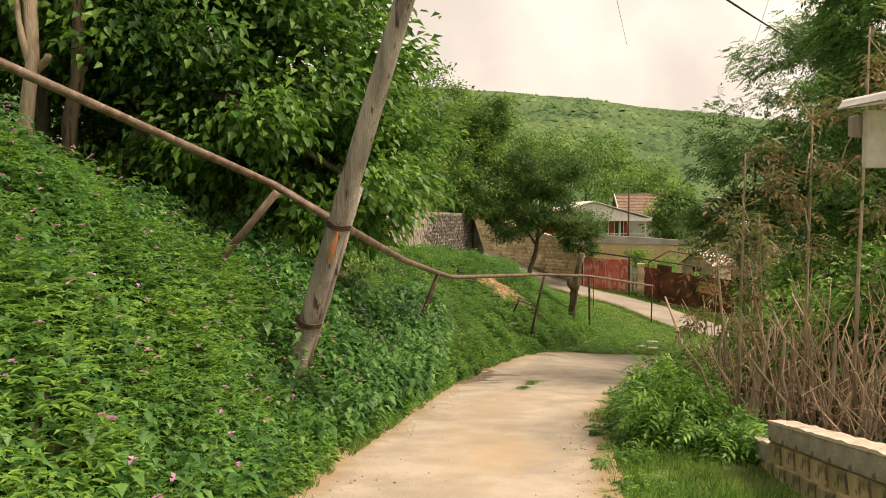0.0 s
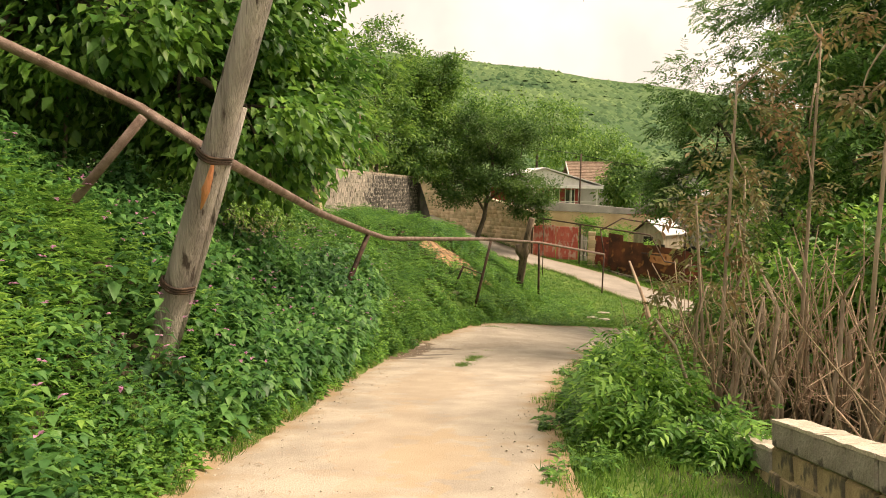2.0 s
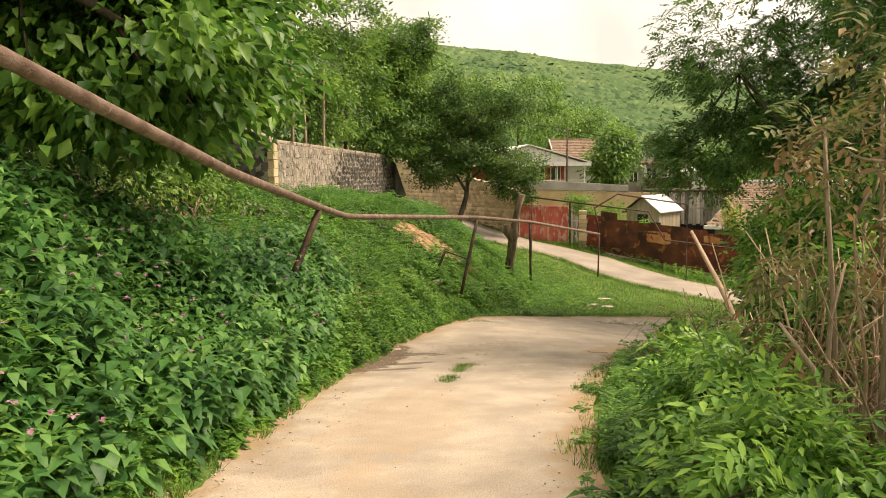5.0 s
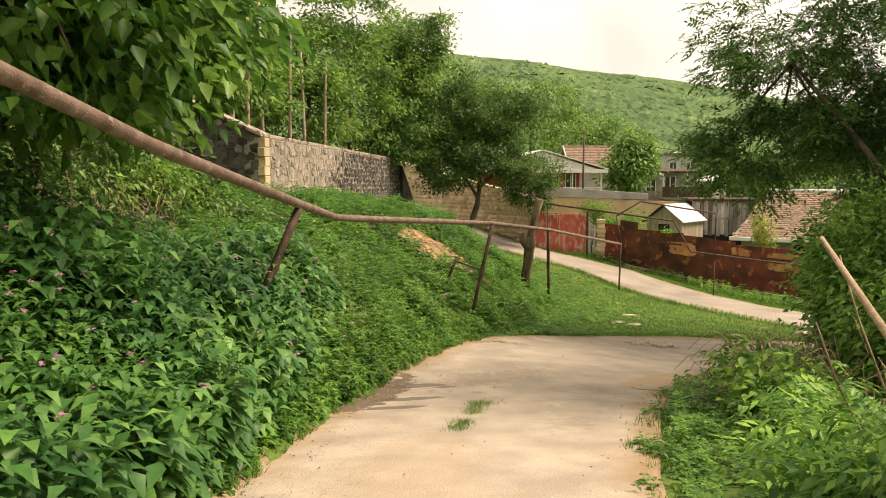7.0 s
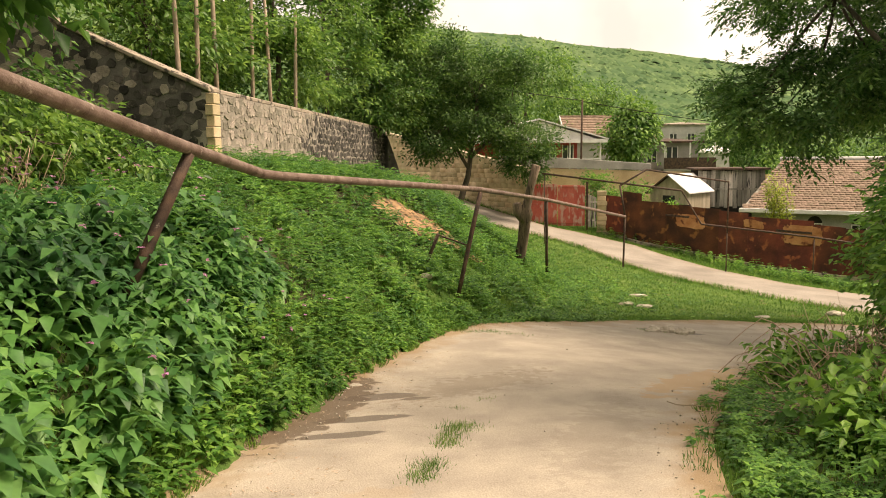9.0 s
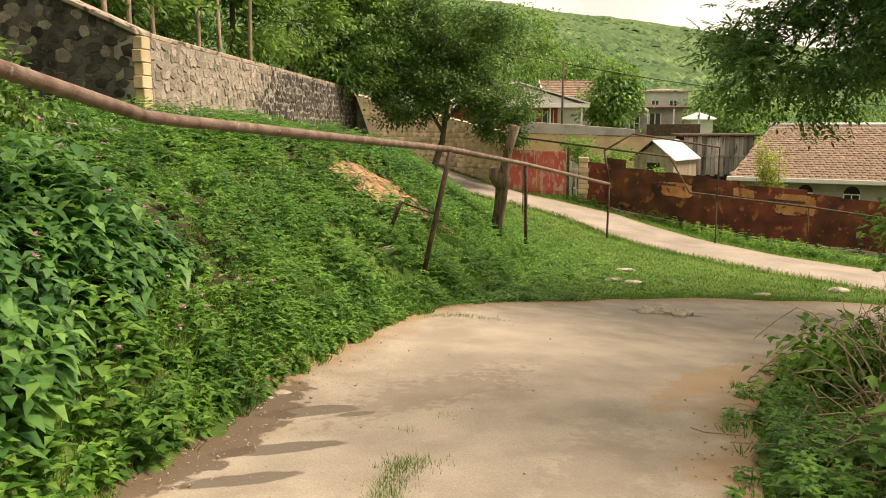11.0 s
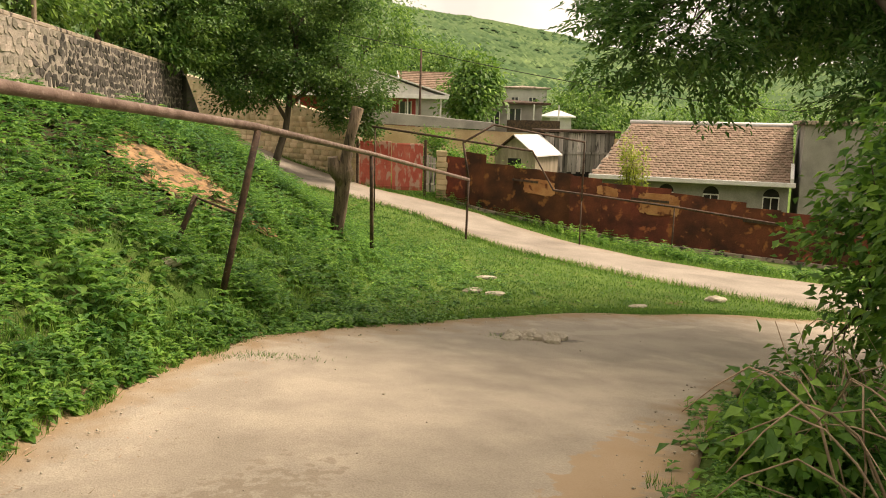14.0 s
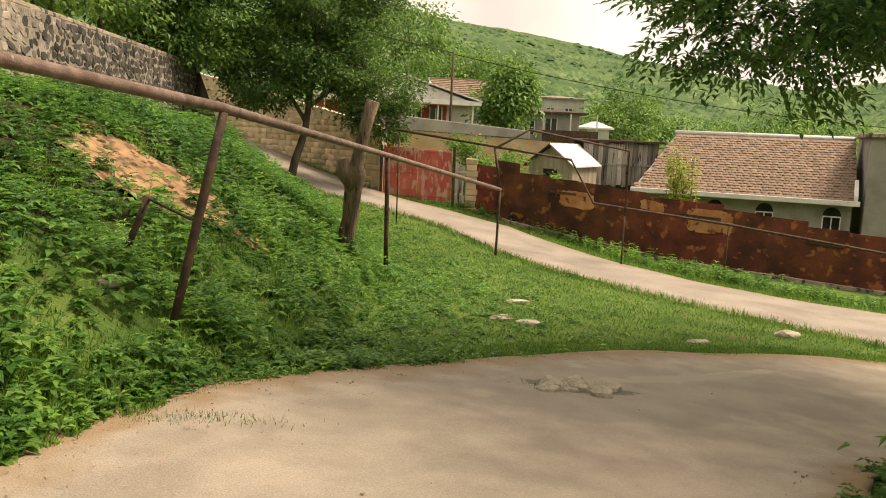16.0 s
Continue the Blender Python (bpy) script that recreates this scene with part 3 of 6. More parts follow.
def prism_wall(a, b, za0, za1, zb0, zb1, thick, bevel=0.0):
    """A wall slab between two plan points, with its own foot and top height at each end; its face lies on the line."""
    o, d, n = line_frame(a, b)
    w = np.array([-d[1], d[0]]) * thick
    bm = bmesh.new()
    vs = [bm.verts.new((*p, z)) for p, z in ((o, za0), (o + d * n, zb0), (o + d * n + w, zb0), (o + w, za0), (o, za1), (o + d * n, zb1), (o + d * n + w, zb1), (o + w, za1))]
    for f in ((0, 3, 2, 1), (4, 5, 6, 7), (0, 1, 5, 4), (1, 2, 6, 5), (2, 3, 7, 6), (3, 0, 4, 7)):
        bm.faces.new([vs[i] for i in f])
    if bevel:
        bmesh.ops.bevel(bm, geom=bm.edges[:], offset=bevel, segments=1, affect="EDGES")
    return bm


rubble_wall = thing("garden_wall", label="old rubble stone garden wall with concrete coping", category="wall")
W0, W1, W2 = (-2.0, 27.2), (1.65, 46.5), (-6.4, 28.05)
part("wall_core", prism_wall(W0, W1, -2.5, 1.46, -2.5, 1.2, 0.45), MORTAR, rubble_wall)
# wing core darker than the main one: its shaded side put into the colour
part("wall_core", prism_wall(W2, W0, -1.5, 3.45, -1.5, 1.46, 0.45), BUTTRESS_AND_SHADED_CORE, rubble_wall)
part("coping", prism_wall((-2.0, 27.32), W1, 1.46, 1.56, 1.2, 1.3, 0.6, 0.02), COPING, rubble_wall, "rain-stained concrete coping")
part("coping", prism_wall((-6.4, 27.97), (-2.02, 27.12), 3.45, 3.55, 1.46, 1.56, 0.6, 0.02), COPING, rubble_wall)
buttress = thing("buttress", label="leaning grey concrete buttress at the wall's end", category="buttress")
part("slab", prism_wall((1.72, 46.0), (2.35, 46.9), -2.5, 1.0, -2.5, -0.9, 0.5, 0.03), BUTTRESS_AND_SHADED_CORE, buttress)

block_wall = thing("block_wall", label="yellow limestone block wall along the village road", category="wall")
part("wall_core", prism_wall((-1.5, 60.5), (7.85, 46.15), -2.5, 2.3, -4.0, -0.5, 0.35), LIME_MORTAR, block_wall)
terrace_wall = thing("terrace_wall", label="ochre terrace wall with grey parapet above the gate", category="wall")
part("face", prism_wall((7.5, 50.5), (22, 51.5), -4.0, -0.55, -5.5, -1.1, 0.4), OCHRE, terrace_wall)
part("parapet", prism_wall((7.5, 50.45), (15.2, 51.0), -0.55, 0.1, -0.8, -0.45, 0.3, 0.02), PLASTER, terrace_wall, "grey concrete parapet")

gate = thing("gate", (7.95, 46.05, -3.08), math.degrees(math.atan2(-0.6, 2.4)), "worn red double sheet metal gate, closed", "gate")
for n, (x0, x1) in enumerate(((0.03, 1.24), (1.27, 2.46))):
    leaf = part("gate_leaf", boxed(x0, x1, 0, 0.04, 0.05 - 0.05 * n, 1.86 - 0.06 * n, bevel=0.006), REDPAINT, gate)
    for z in (0.12, 0.95, 1.72):
        part("rail", boxed(x0 + 0.02, x1 - 0.02, -0.03, 0, z, z + 0.05, bevel=0.004), REDPAINT, leaf)
    part("stile", boxed(x0, x0 + 0.04, -0.035, -0.004, 0.05, 1.8, bevel=0.004), REDPAINT, leaf)
part("post", boxed(-0.1, 0.0, -0.04, 0.08, -0.4, 1.9, bevel=0.01), DARKIRON, gate)
part("post", boxed(2.5, 2.6, -0.04, 0.08, -0.4, 1.95, bevel=0.01), DARKIRON, gate)
pillar = thing("gate_pillar", (10.85, 45.35, -3.2), -14, "crumbling limestone pillar beside the gate", "pillar")
for n in range(9):
    part("block", boxed(0.02 * (n % 2), 0.44 - 0.03 * ((n * 2) % 3), 0, 0.4, -0.3 + n * 0.22, -0.095 + n * 0.22, bevel=0.02), LIMESTONE, pillar)
wicket = thing("wicket_gate", (10.47, 45.45, -3.15), -14, "narrow grey wooden wicket beside the gate", "gate")
for n in range(3):
    part("board", boxed(0.02 + n * 0.12, 0.12 + n * 0.12, 0, 0.025, 0.02, 1.45 - 0.05 * n, bevel=0.005), GREYWOOD, wicket)
for z in (0.3, 1.1):
    part("rail", boxed(0, 0.38, -0.03, 0, z, z + 0.06, bevel=0.004), GREYWOOD, wicket)

# rusted sheet fence: panels one by one along the village road
fence = thing("sheet_fence", label="rusted sheet iron fence along the village road", category="fence")
FENCE = [(11.25, 45.35), (12.35, 44.0), (16.5, 40.35), (20.3, 36.9), (28, 30.5)]
fp = np.asarray(FENCE)
fs = np.r_[0, np.cumsum(np.hypot(*np.diff(fp, axis=0).T))]
cuts = [0, 0.85, 1.75, 2.9, 3.9, 5.1, 6.2, 7.3, 8.6, 9.7, 11.0, 12.1, 13.2, 14.3, 15.4, 16.5, 17.6, 18.7, 19.8, 21.0]
tops = [-1.72, -1.55, -1.9, -2.0, -2.1, -2.22, -2.38, -2.42, -2.62, -2.72, -2.9, -3.0, -3.1, -3.2, -3.3, -3.42, -3.5, -3.6, -3.7]
for n in range(len(cuts) - 1):
    (ax, bx), (ay, by) = (np.interp(cuts[n:n + 2], fs, fp[:, i]) for i in (0, 1))
    g0, g1 = float(lie(ax, ay)), float(lie(bx, by))
    lean = 0.02 * math.sin(n * 2.3)
    panel = part("sheet", prism_wall((ax + lean, ay), (bx + lean + 0.03, by - 0.03), g0 - 0.1, tops[n] + 0.03 * math.sin(n * 1.7), g1 - 0.1, tops[n] - 0.05, 0.012), RUST, fence)
    if n in (3, 7, 10):
        part("rail", prism_wall((ax - 0.06, ay - 0.06), (bx - 0.06, by - 0.06), tops[n] - 0.5, tops[n] - 0.42, tops[n] - 0.55, tops[n] - 0.47, 0.05), DARKIRON, fence)
for s, wide, h, zt in ((3.3, 1.25, 0.6, 0.3), (7.5, 1.5, 0.8, 0.12), (6.05, 0.8, 0.35, 0.1)):
    (ax, bx), (ay, by) = (np.interp((s, s + wide), fs, fp[:, i]) for i in (0, 1))
    zt = float(np.interp(s, cuts[:-1], tops)) - zt
    bm, rim = bmesh.new(), 40
    for off in (-0.035, -0.027):
        for k in range(rim):
            w = 2 * math.pi * k / rim
            cu, cv_ = math.copysign(abs(math.cos(w)) ** 0.35, math.cos(w)), math.copysign(abs(math.sin(w)) ** 0.35, math.sin(w))
            u = 0.5 + 0.5 * cu * random.uniform(0.8, 1.02)
            bm.verts.new((ax + (bx - ax) * u + off, ay + (by - ay) * u + off, zt - h * 0.5 - 0.1 * u + 0.5 * h * cv_ * random.uniform(0.72, 1.0)))
    bm.verts.ensure_lookup_table()
    bm.faces.new([bm.verts[k] for k in range(rim)])
    bm.faces.new([bm.verts[rim + k] for k in reversed(range(rim))])
    for k in range(rim):
        bm.faces.new([bm.verts[(k + 1) % rim], bm.verts[k], bm.verts[rim + k], bm.verts[rim + (k + 1) % rim]])
    part("patch", bm, RUSTBRIGHT, fence, "bright orange rusted patch")
kerb = thing("fence_footing", label="pale concrete footing under the sheet fence", category="footing")
for (a, b) in zip(FENCE[:-1], FENCE[1:]):
    part("footing", prism_wall((a[0] - 0.12, a[1] - 0.12), (b[0] - 0.12, b[1] - 0.12), lie(*a) - 0.3, lie(*a) + 0.12, lie(*b) - 0.3, lie(*b) + 0.12, 0.14, 0.01), COPING, kerb)

# tiled house
eL, eR = np.array((17.7, 45.9)), np.array((23.9, 41.3))
ed = (eR - eL) / np.hypot(*(eR - eL))
ep = np.array((-ed[1], ed[0]))
elen = float(np.hypot(*(eR - eL)))
hrz = math.degrees(math.atan2(ed[1], ed[0]))
tile_house = thing("tiled_house", (*eL, 0), hrz, "low grey plastered house with brown tile roof", "house")
ZE, ZR, RUN, HIP = -2.45, -0.28, 4.0, 1.0
part("wall", boxed(0.35, elen - 0.1, 0.45, 0.7, -5.4, ZE + 0.02), PLASTER, tile_house)
part("wall", boxed(0.35, 0.6, 0.7, 7.2, -5.4, ZE + 0.02), PLASTER, tile_house)
part("wall", boxed(0.35, elen - 0.1, 7.2, 7.45, -5.4, ZE + 0.02), PLASTER, tile_house)
roof = bmesh.new()
rv = [roof.verts.new(v) for v in ((0, 0, ZE), (elen, 0, ZE), (elen, RUN, ZR), (HIP, RUN, ZR), (0, 2 * RUN, ZE), (elen, 2 * RUN, ZE))]
for f in ((0, 1, 2, 3), (3, 2, 5, 4), (0, 3, 4), (1, 5, 2)):
    roof.faces.new([rv[i] for i in f])
roof_part = part("roof", roof, MORTAR, tile_house)
part("gutter", boxed(-0.1, elen + 0.1, -0.12, 0.02, ZE - 0.16, ZE + 0.03, bevel=0.02), WHITE, tile_house, "white painted eaves board")
part("ridge_cap", tubes("ridge_cap", [([(HIP - 0.1, RUN, ZR + 0.03), (elen, RUN, ZR + 0.03)], 0.09)], WHITE), WHITE, tile_house, "white ridge capping")
part("verge", prism_wall((elen + 0.02, -0.1), (elen + 0.02, 0.5), ZE - 0.15, ZE + 0.2, ZE, ZE + 0.75, 0.12), WHITE, tile_house)
for x in (3.0, 4.75, 7.0):
    win = part("window", boxed(x - 0.3, x + 0.3, 0.43, 0.449, -3.9, -3.02), DARK, tile_house, "dark arched window")
    arch = bmesh.new()
    bmesh.ops.create_cone(arch, cap_ends=True, segments=20, radius1=0.3, radius2=0.3, depth=0.019, matrix=Matrix.Translation((x, 0.4395, -3.02)) @ Matrix.Rotation(radians(90), 4, "X"))
    part("arch", arch, DARK, win)
    for dx in (-0.29, 0, 0.29):
        part("window_frame", boxed(x + dx - 0.02, x + dx + 0.02, 0.415, 0.43, -3.9, -3.05), WHITE, win, "white window frame")
    part("window_frame", boxed(x - 0.3, x + 0.3, 0.41, 0.428, -3.08, -3.03), WHITE, win)
grey_house = thing("concrete_house", (*(eR + ed * 0.25), 0), hrz, "blank grey plastered house beside the tiled roof", "house")
part("wall", boxed(0, 5, 0.2, 6, -5.4, -0.2, bevel=0.02), PLASTER, grey_house)
part("roof", boxed(-0.2, 5.2, 0, 6.2, -0.2, -0.05, bevel=0.02), COPING, grey_house)

# small shed with a white roof, plank hut
shed = thing("shed", (14.15, 48.25, 0), -46, "small board shed with a white sheet roof", "shed")
sv = bmesh.new()
p = [sv.verts.new(v) for v in ((0.1, 0, -4.2), (2.0, 0, -4.2), (2.0, 0, -1.72), (1.05, 0, -1.0), (0.1, 0, -1.72), (0.1, 2.5, -4.2), (2.0, 2.5, -4.2), (2.0, 2.5, -1.72), (1.05, 2.5, -1.0), (0.1, 2.5, -1.72))]
for f in ((0, 1, 2, 3, 4), (9, 8, 7, 6, 5), (0, 4, 9, 5), (1, 6, 7, 2)):
    sv.faces.new([p[i] for i in f])
part("body", sv, DARKBOARD, shed)
for a, b, m in (((1.05, -0.95), (2.15, -1.80), WHITE), ((1.05, -0.95), (-0.1, -1.85), DARKIRON)):
    sl = bmesh.new()
    q = [sl.verts.new(v) for v in ((a[0], -0.2, a[1]), (b[0], -0.2, b[1]), (b[0], 2.6, b[1]), (a[0], 2.6, a[1]), (a[0], -0.2, a[1] + 0.05), (b[0], -0.2, b[1] + 0.05), (b[0], 2.6, b[1] + 0.05), (a[0], 2.6, a[1] + 0.05))]
    for f in ((0, 3, 2, 1), (4, 5, 6, 7), (0, 1, 5, 4), (1, 2, 6, 5), (2, 3, 7, 6), (3, 0, 4, 7)):
        sl.faces.new([q[i] for i in f])
    bmesh.ops.recalc_face_normals(sl, faces=sl.faces[:])
    part("roof_sheet", sl, m, shed)
part("opening", boxed(0.75, 1.35, -0.02, -0.004, -2.3, -1.9), DARK, shed)
part("beam", boxed(0, 2.1, -0.06, 0, -2.45, -2.3), DARK, shed)
hut = thing("plank_hut", (16.95, 49.25, 0), -13, "weathered grey plank hut with a dark flat roof", "hut")
part("core", boxed(0.05, 3.2, 0.06, 2.5, -5, -0.75), DARK, hut)
for n in range(15):
    part("board", boxed(0.03 + n * 0.21, 0.225 + n * 0.21, 0.0, 0.03, -2.6 + 0.05 * math.sin(n * 3), -0.8 + 0.03 * math.sin(n * 5), bevel=0.004), GREYWOOD, hut)
part("beam", boxed(0, 3.2, -0.04, -0.004, -1.75, -1.66), GREYWOOD, hut)
part("roof", boxed(-0.2, 3.4, -0.25, 2.6, -0.78, -0.68, bevel=0.01), DARKIRON, hut)


def plain_house(name, place, rz, w, d, h, mat, roof_mat, rise, eaves, label, windows=(), foot=4.0):
    """A house body with a hipped roof and its windows on the front (x along the front)."""
    ob = thing(name, place, rz, label, "house")
    part("wall", boxed(0, w, 0, d, -foot, h, bevel=0.01), mat, ob)
    r = bmesh.new()
    e, k = eaves, min(w, d) / 2
    v = [r.verts.new(c) for c in ((-e, -e, h), (w + e, -e, h), (w + e, d + e, h), (-e, d + e, h), (-e, -e, h + 0.12), (w + e, -e, h + 0.12), (w + e, d + e, h + 0.12), (-e, d + e, h + 0.12), (k if w > d else w / 2 - 0.01, d / 2 if w > d else k, h + rise), (w - k if w > d else w / 2 + 0.01, d / 2 if w > d else d - k, h + rise))]
    for f in ((0, 3, 2, 1), (0, 1, 5, 4), (1, 2, 6, 5), (2, 3, 7, 6), (3, 0, 4, 7), (4, 5, 9, 8), (5, 6, 9), (6, 7, 8, 9), (7, 4, 8)):
        r.faces.new([v[i] for i in f])
    part("roof", r, roof_mat, ob)
    for x, z, ww, hh in windows:
        win = part("window", boxed(x, x + ww, -0.03, -0.004, z, z + hh), GLASS, ob)
        for a in (boxed(x - 0.05, x, -0.05, -0.002, z - 0.05, z + hh + 0.05), boxed(x + ww, x + ww + 0.05, -0.05, -0.002, z - 0.05, z + hh + 0.05), boxed(x + ww / 2 - 0.03, x + ww / 2 + 0.03, -0.05, -0.031, z, z + hh)):
            part("window_frame", a, WHITE, win)
    return ob


porch = thing("veranda_house", (6.5, 57.0, 0), 0, "dark red house with a white sheet gable roof and veranda", "house")
part("wall", boxed(0.5, 6.9, 2.2, 8.4, -3.5, 1.0, bevel=0.01), REDWALL, porch)
for a, b in (((4.0, 2.02), (8.1, 0.86)), ((4.0, 2.02), (-0.1, 0.86))):
    slab = bmesh.new()
    q = [slab.verts.new(v) for v in ((a[0], -0.4, a[1]), (b[0], -0.4, b[1]), (b[0], 8.8, b[1]), (a[0], 8.8, a[1]), (a[0], -0.4, a[1] + 0.07), (b[0], -0.4, b[1] + 0.07), (b[0], 8.8, b[1] + 0.07), (a[0], 8.8, a[1] + 0.07))]
    for f in ((0, 3, 2, 1), (4, 5, 6, 7), (0, 1, 5, 4), (1, 2, 6, 5), (2, 3, 7, 6), (3, 0, 4, 7)):
        slab.faces.new([q[i] for i in f])
    bmesh.ops.recalc_face_normals(slab, faces=slab.faces[:])
    part("roof_slope", slab, WHITE, porch, "white sheet roof slope")
gable = bmesh.new()
q = [gable.verts.new(v) for y_ in (-0.2, -0.14) for v in ((0.2, y_, 0.8), (7.8, y_, 0.8), (4.0, y_, 1.98))]
for f in ((0, 1, 2), (5, 4, 3), (0, 3, 4, 1), (1, 4, 5, 2), (2, 5, 3, 0)):
    gable.faces.new([q[i] for i in f])
part("gable", gable, WHITE, porch)
part("fascia", boxed(-0.05, 8.05, -0.38, -0.3, 0.68, 0.9, bevel=0.01), WHITE, porch, "white eaves board")
part("ceiling", boxed(0.0, 8.0, -0.28, 2.19, 0.72, 0.78), PLASTER_LIGHT, porch)
part("veranda_floor", boxed(0.1, 7.9, -0.2, 2.19, -3.5, -1.1), PLASTER, porch)
for x in (0.3, 1.8, 3.4, 4.6, 5.9, 7.7):
    part("veranda_post", boxed(x - 0.035, x + 0.035, -0.1, -0.03, -1.1, 0.72), WHITE, porch)
part("veranda_rail", boxed(0.3, 7.7, -0.09, -0.05, -0.25, -0.2), WHITE, porch)
for x in (3.4, 4.9, 6.0):
    win = part("window", boxed(x, x + 0.6, 2.16, 2.19, -0.5, 0.55), GLASS, porch)
    for a in (boxed(x - 0.06, x, 2.13, 2.195, -0.55, 0.6), boxed(x + 0.6, x + 0.66, 2.13, 2.195, -0.55, 0.6), boxed(x + 0.27, x + 0.33, 2.13, 2.155, -0.5, 0.55)):
        part("window_frame", a, WHITE, win)

gable_house = thing("gable_roof_house", (14.6, 67.0, 0), -4, "house with a brown tiled gable roof up the slope", "house")
part("wall", boxed(0.3, 6.0, 0.5, 6.5, -4, 1.1), PLASTER_LIGHT, gable_house)
for sgn, y_ in ((1, 0.0), (-1, 7.0)):
    tiles_v, tiles_f = [], []
    for r in range(14):
        ya, yb = y_ + sgn * r * 0.25, y_ + sgn * (r + 1) * 0.25 + sgn * 0.02
        za, zb = 0.95 + r * 0.13, 0.95 + (r + 1) * 0.13
        for c in range(26):
            xa, xb = c * 0.245, c * 0.245 + 0.24
            k = len(tiles_v)
            j = random.uniform(0, 0.015)
            tiles_v += [(xa, ya, za + 0.04 + j), (xb, ya, za + 0.04 + j), (xb, yb, zb + j), (xa, yb, zb + j), (xa, ya, za - 0.02), (xb, ya, za - 0.02), (xb, yb, zb - 0.05), (xa, yb, zb - 0.05)]
            tiles_f += [(k, k + 1, k + 2, k + 3), (k + 4, k + 7, k + 6, k + 5), (k, k + 4, k + 5, k + 1), (k + 1, k + 5, k + 6, k + 2), (k + 3, k + 7, k + 4, k), (k + 2, k + 6, k + 7, k + 3)]
    tagged(part("roof_tiles", mesh_from("roof_tiles", tiles_v, tiles_f, TILE_JOINED), TILE_JOINED, gable_house), kind="stuff")
part("verge_board", prism_wall((-0.05, 3.5), (-0.05, 0.0), 2.6, 2.85, 0.8, 1.0, 0.06), WHITE, gable_house, "white verge board")
part("ridge", boxed(-0.05, 6.4, 3.42, 3.58, 2.74, 2.84, bevel=0.02), TILE_JOINED, gable_house)
balcony = plain_house("balcony_house", (19.6, 65.8, -2.2), -14, 3.8, 5, 2.9, PLASTER, DARKIRON, 0.35, 0.5, "grey two storey house with a balcony", ((0.4, 1.6, 0.6, 0.8), (1.7, 1.5, 0.7, 1.1)), 4)
part("balcony_slab", boxed(1.4, 4.8, -1.3, -0.01, 1.0, 1.14), PLASTER, balcony)
part("balcony_rail", boxed(1.4, 4.8, -1.3, -1.25, 1.14, 1.9), DARKIRON, balcony)
for x in (1.45, 3.1, 4.7):
    part("balcony_post", boxed(x - 0.04, x + 0.04, -1.28, -1.2, 1.14, 2.9), WHITE, balcony)
part("base", boxed(-1.0, 1.6, -0.8, -0.01, -0.4, 0.8), REDWALL, balcony, "dark red painted base")
plain_house("brick_red_roof_house", (17.6, 69, -1), -14, 3, 5, 2.2, PLASTER, REDPAINT, 0.6, 0.5, "house with a low orange red roof", (), 3)
tall = plain_house("tall_house", (27.9, 85.2, -1.5), -14, 4.0, 5, 4.0, PLASTER_LIGHT, COPING, 0.35, 0.3, "pale two storey house with twin windows, far up", ((0.8, 2.3, 0.6, 0.9), (2.4, 2.3, 0.6, 0.9), (0.8, 0.6, 0.6, 0.9), (2.4, 0.6, 0.6, 0.9)), 6)
plain_house("white_roof_house", (28.0, 74.5, -1.65), -14, 1.7, 4, 1.6, PLASTER_LIGHT, WHITE, 0.6, 0.3, "small house with a white roof among trees", (), 5)

# ---- pole, pipes, posts ----
pole = thing("utility_pole", label="leaning weathered timber pole strapped with wire", category="pole")
axis0, axisd = np.array((-1.72, 9.65, -0.2)), unit(np.array((0.374, -0.235, 1.114)))
shaft = tubes("shaft", [([axis0 + axisd * s for s in (-0.9, 0, 0.8, 1.6, 2.4, 3.4, 4.6, 6.5)], [0.135, 0.13, 0.125, 0.12, 0.117, 0.112, 0.105, 0.095])], POLEWOOD, 14, 0.03)
part("shaft", shaft, POLEWOOD, pole)
sdir = unit(np.array((1.0, 0.15, 0)))
part("splint", tubes("splint", [([axis0 + sdir * 0.13 + axisd * s for s in (-0.6, 0.5, 1.2, 2.2)], [0.04, 0.045, 0.045, 0.03])], POLEWOOD, 7, 0.08), POLEWOOD, pole, "split timber splint")
part("tear", tubes("tear", [([axis0 + axisd * s + np.array((0.035, -0.105, 0)) for s in (1.25, 1.45, 1.68)], [0.012, 0.035, 0.02])], RAWWOOD, 6, 0.2), RAWWOOD, pole, "torn orange wood")
for s in (0.53, 1.76):
    part("wire_band", tubes("wire_band", [([axis0 + axisd * (s + 0.02 * w + 0.01 * math.sin(a * 3)) + 0.15 * (math.cos(a) * unit(np.cross(axisd, (0, 1, 0))) + math.sin(a) * unit(np.cross(axisd, np.cross(axisd, (0, 1, 0))))) for a in np.linspace(0, 2 * np.pi, 22)], 0.012) for w in (-1.2, 0, 1.1)], DARKIRON, 6), DARKIRON, pole, "dark wire band")

gas_pipe = thing("gas_pipe", label="long rusty gas pipe carried above the bank", category="pipe")
PIPE = [(-9.0, 0.3, 5.66), (-5.7, 5.0, 3.88), (-3.97, 7.5, 2.94), (-2.3, 9.9, 2.03), (-2.05, 10.15, 1.90), (-1.14, 9.52, 1.42), (-0.1, 16.75, 0.28), (0.17, 18.6, 0.04), (0.32, 18.85, 0.01), (3.06, 24.8, -0.43), (5.62, 31.2, -1.02), (9.78, 37.85, -2.05)]
part("pipe_run", tubes("pipe_run", [(PIPE[:5] + [(-1.2, 9.55, 1.44), (-1.08, 9.75, 1.36), (-0.62, 13.1, 0.78)] + PIPE[6:], 0.047)], RUSTPIPE, 10), RUSTPIPE, gas_pipe)


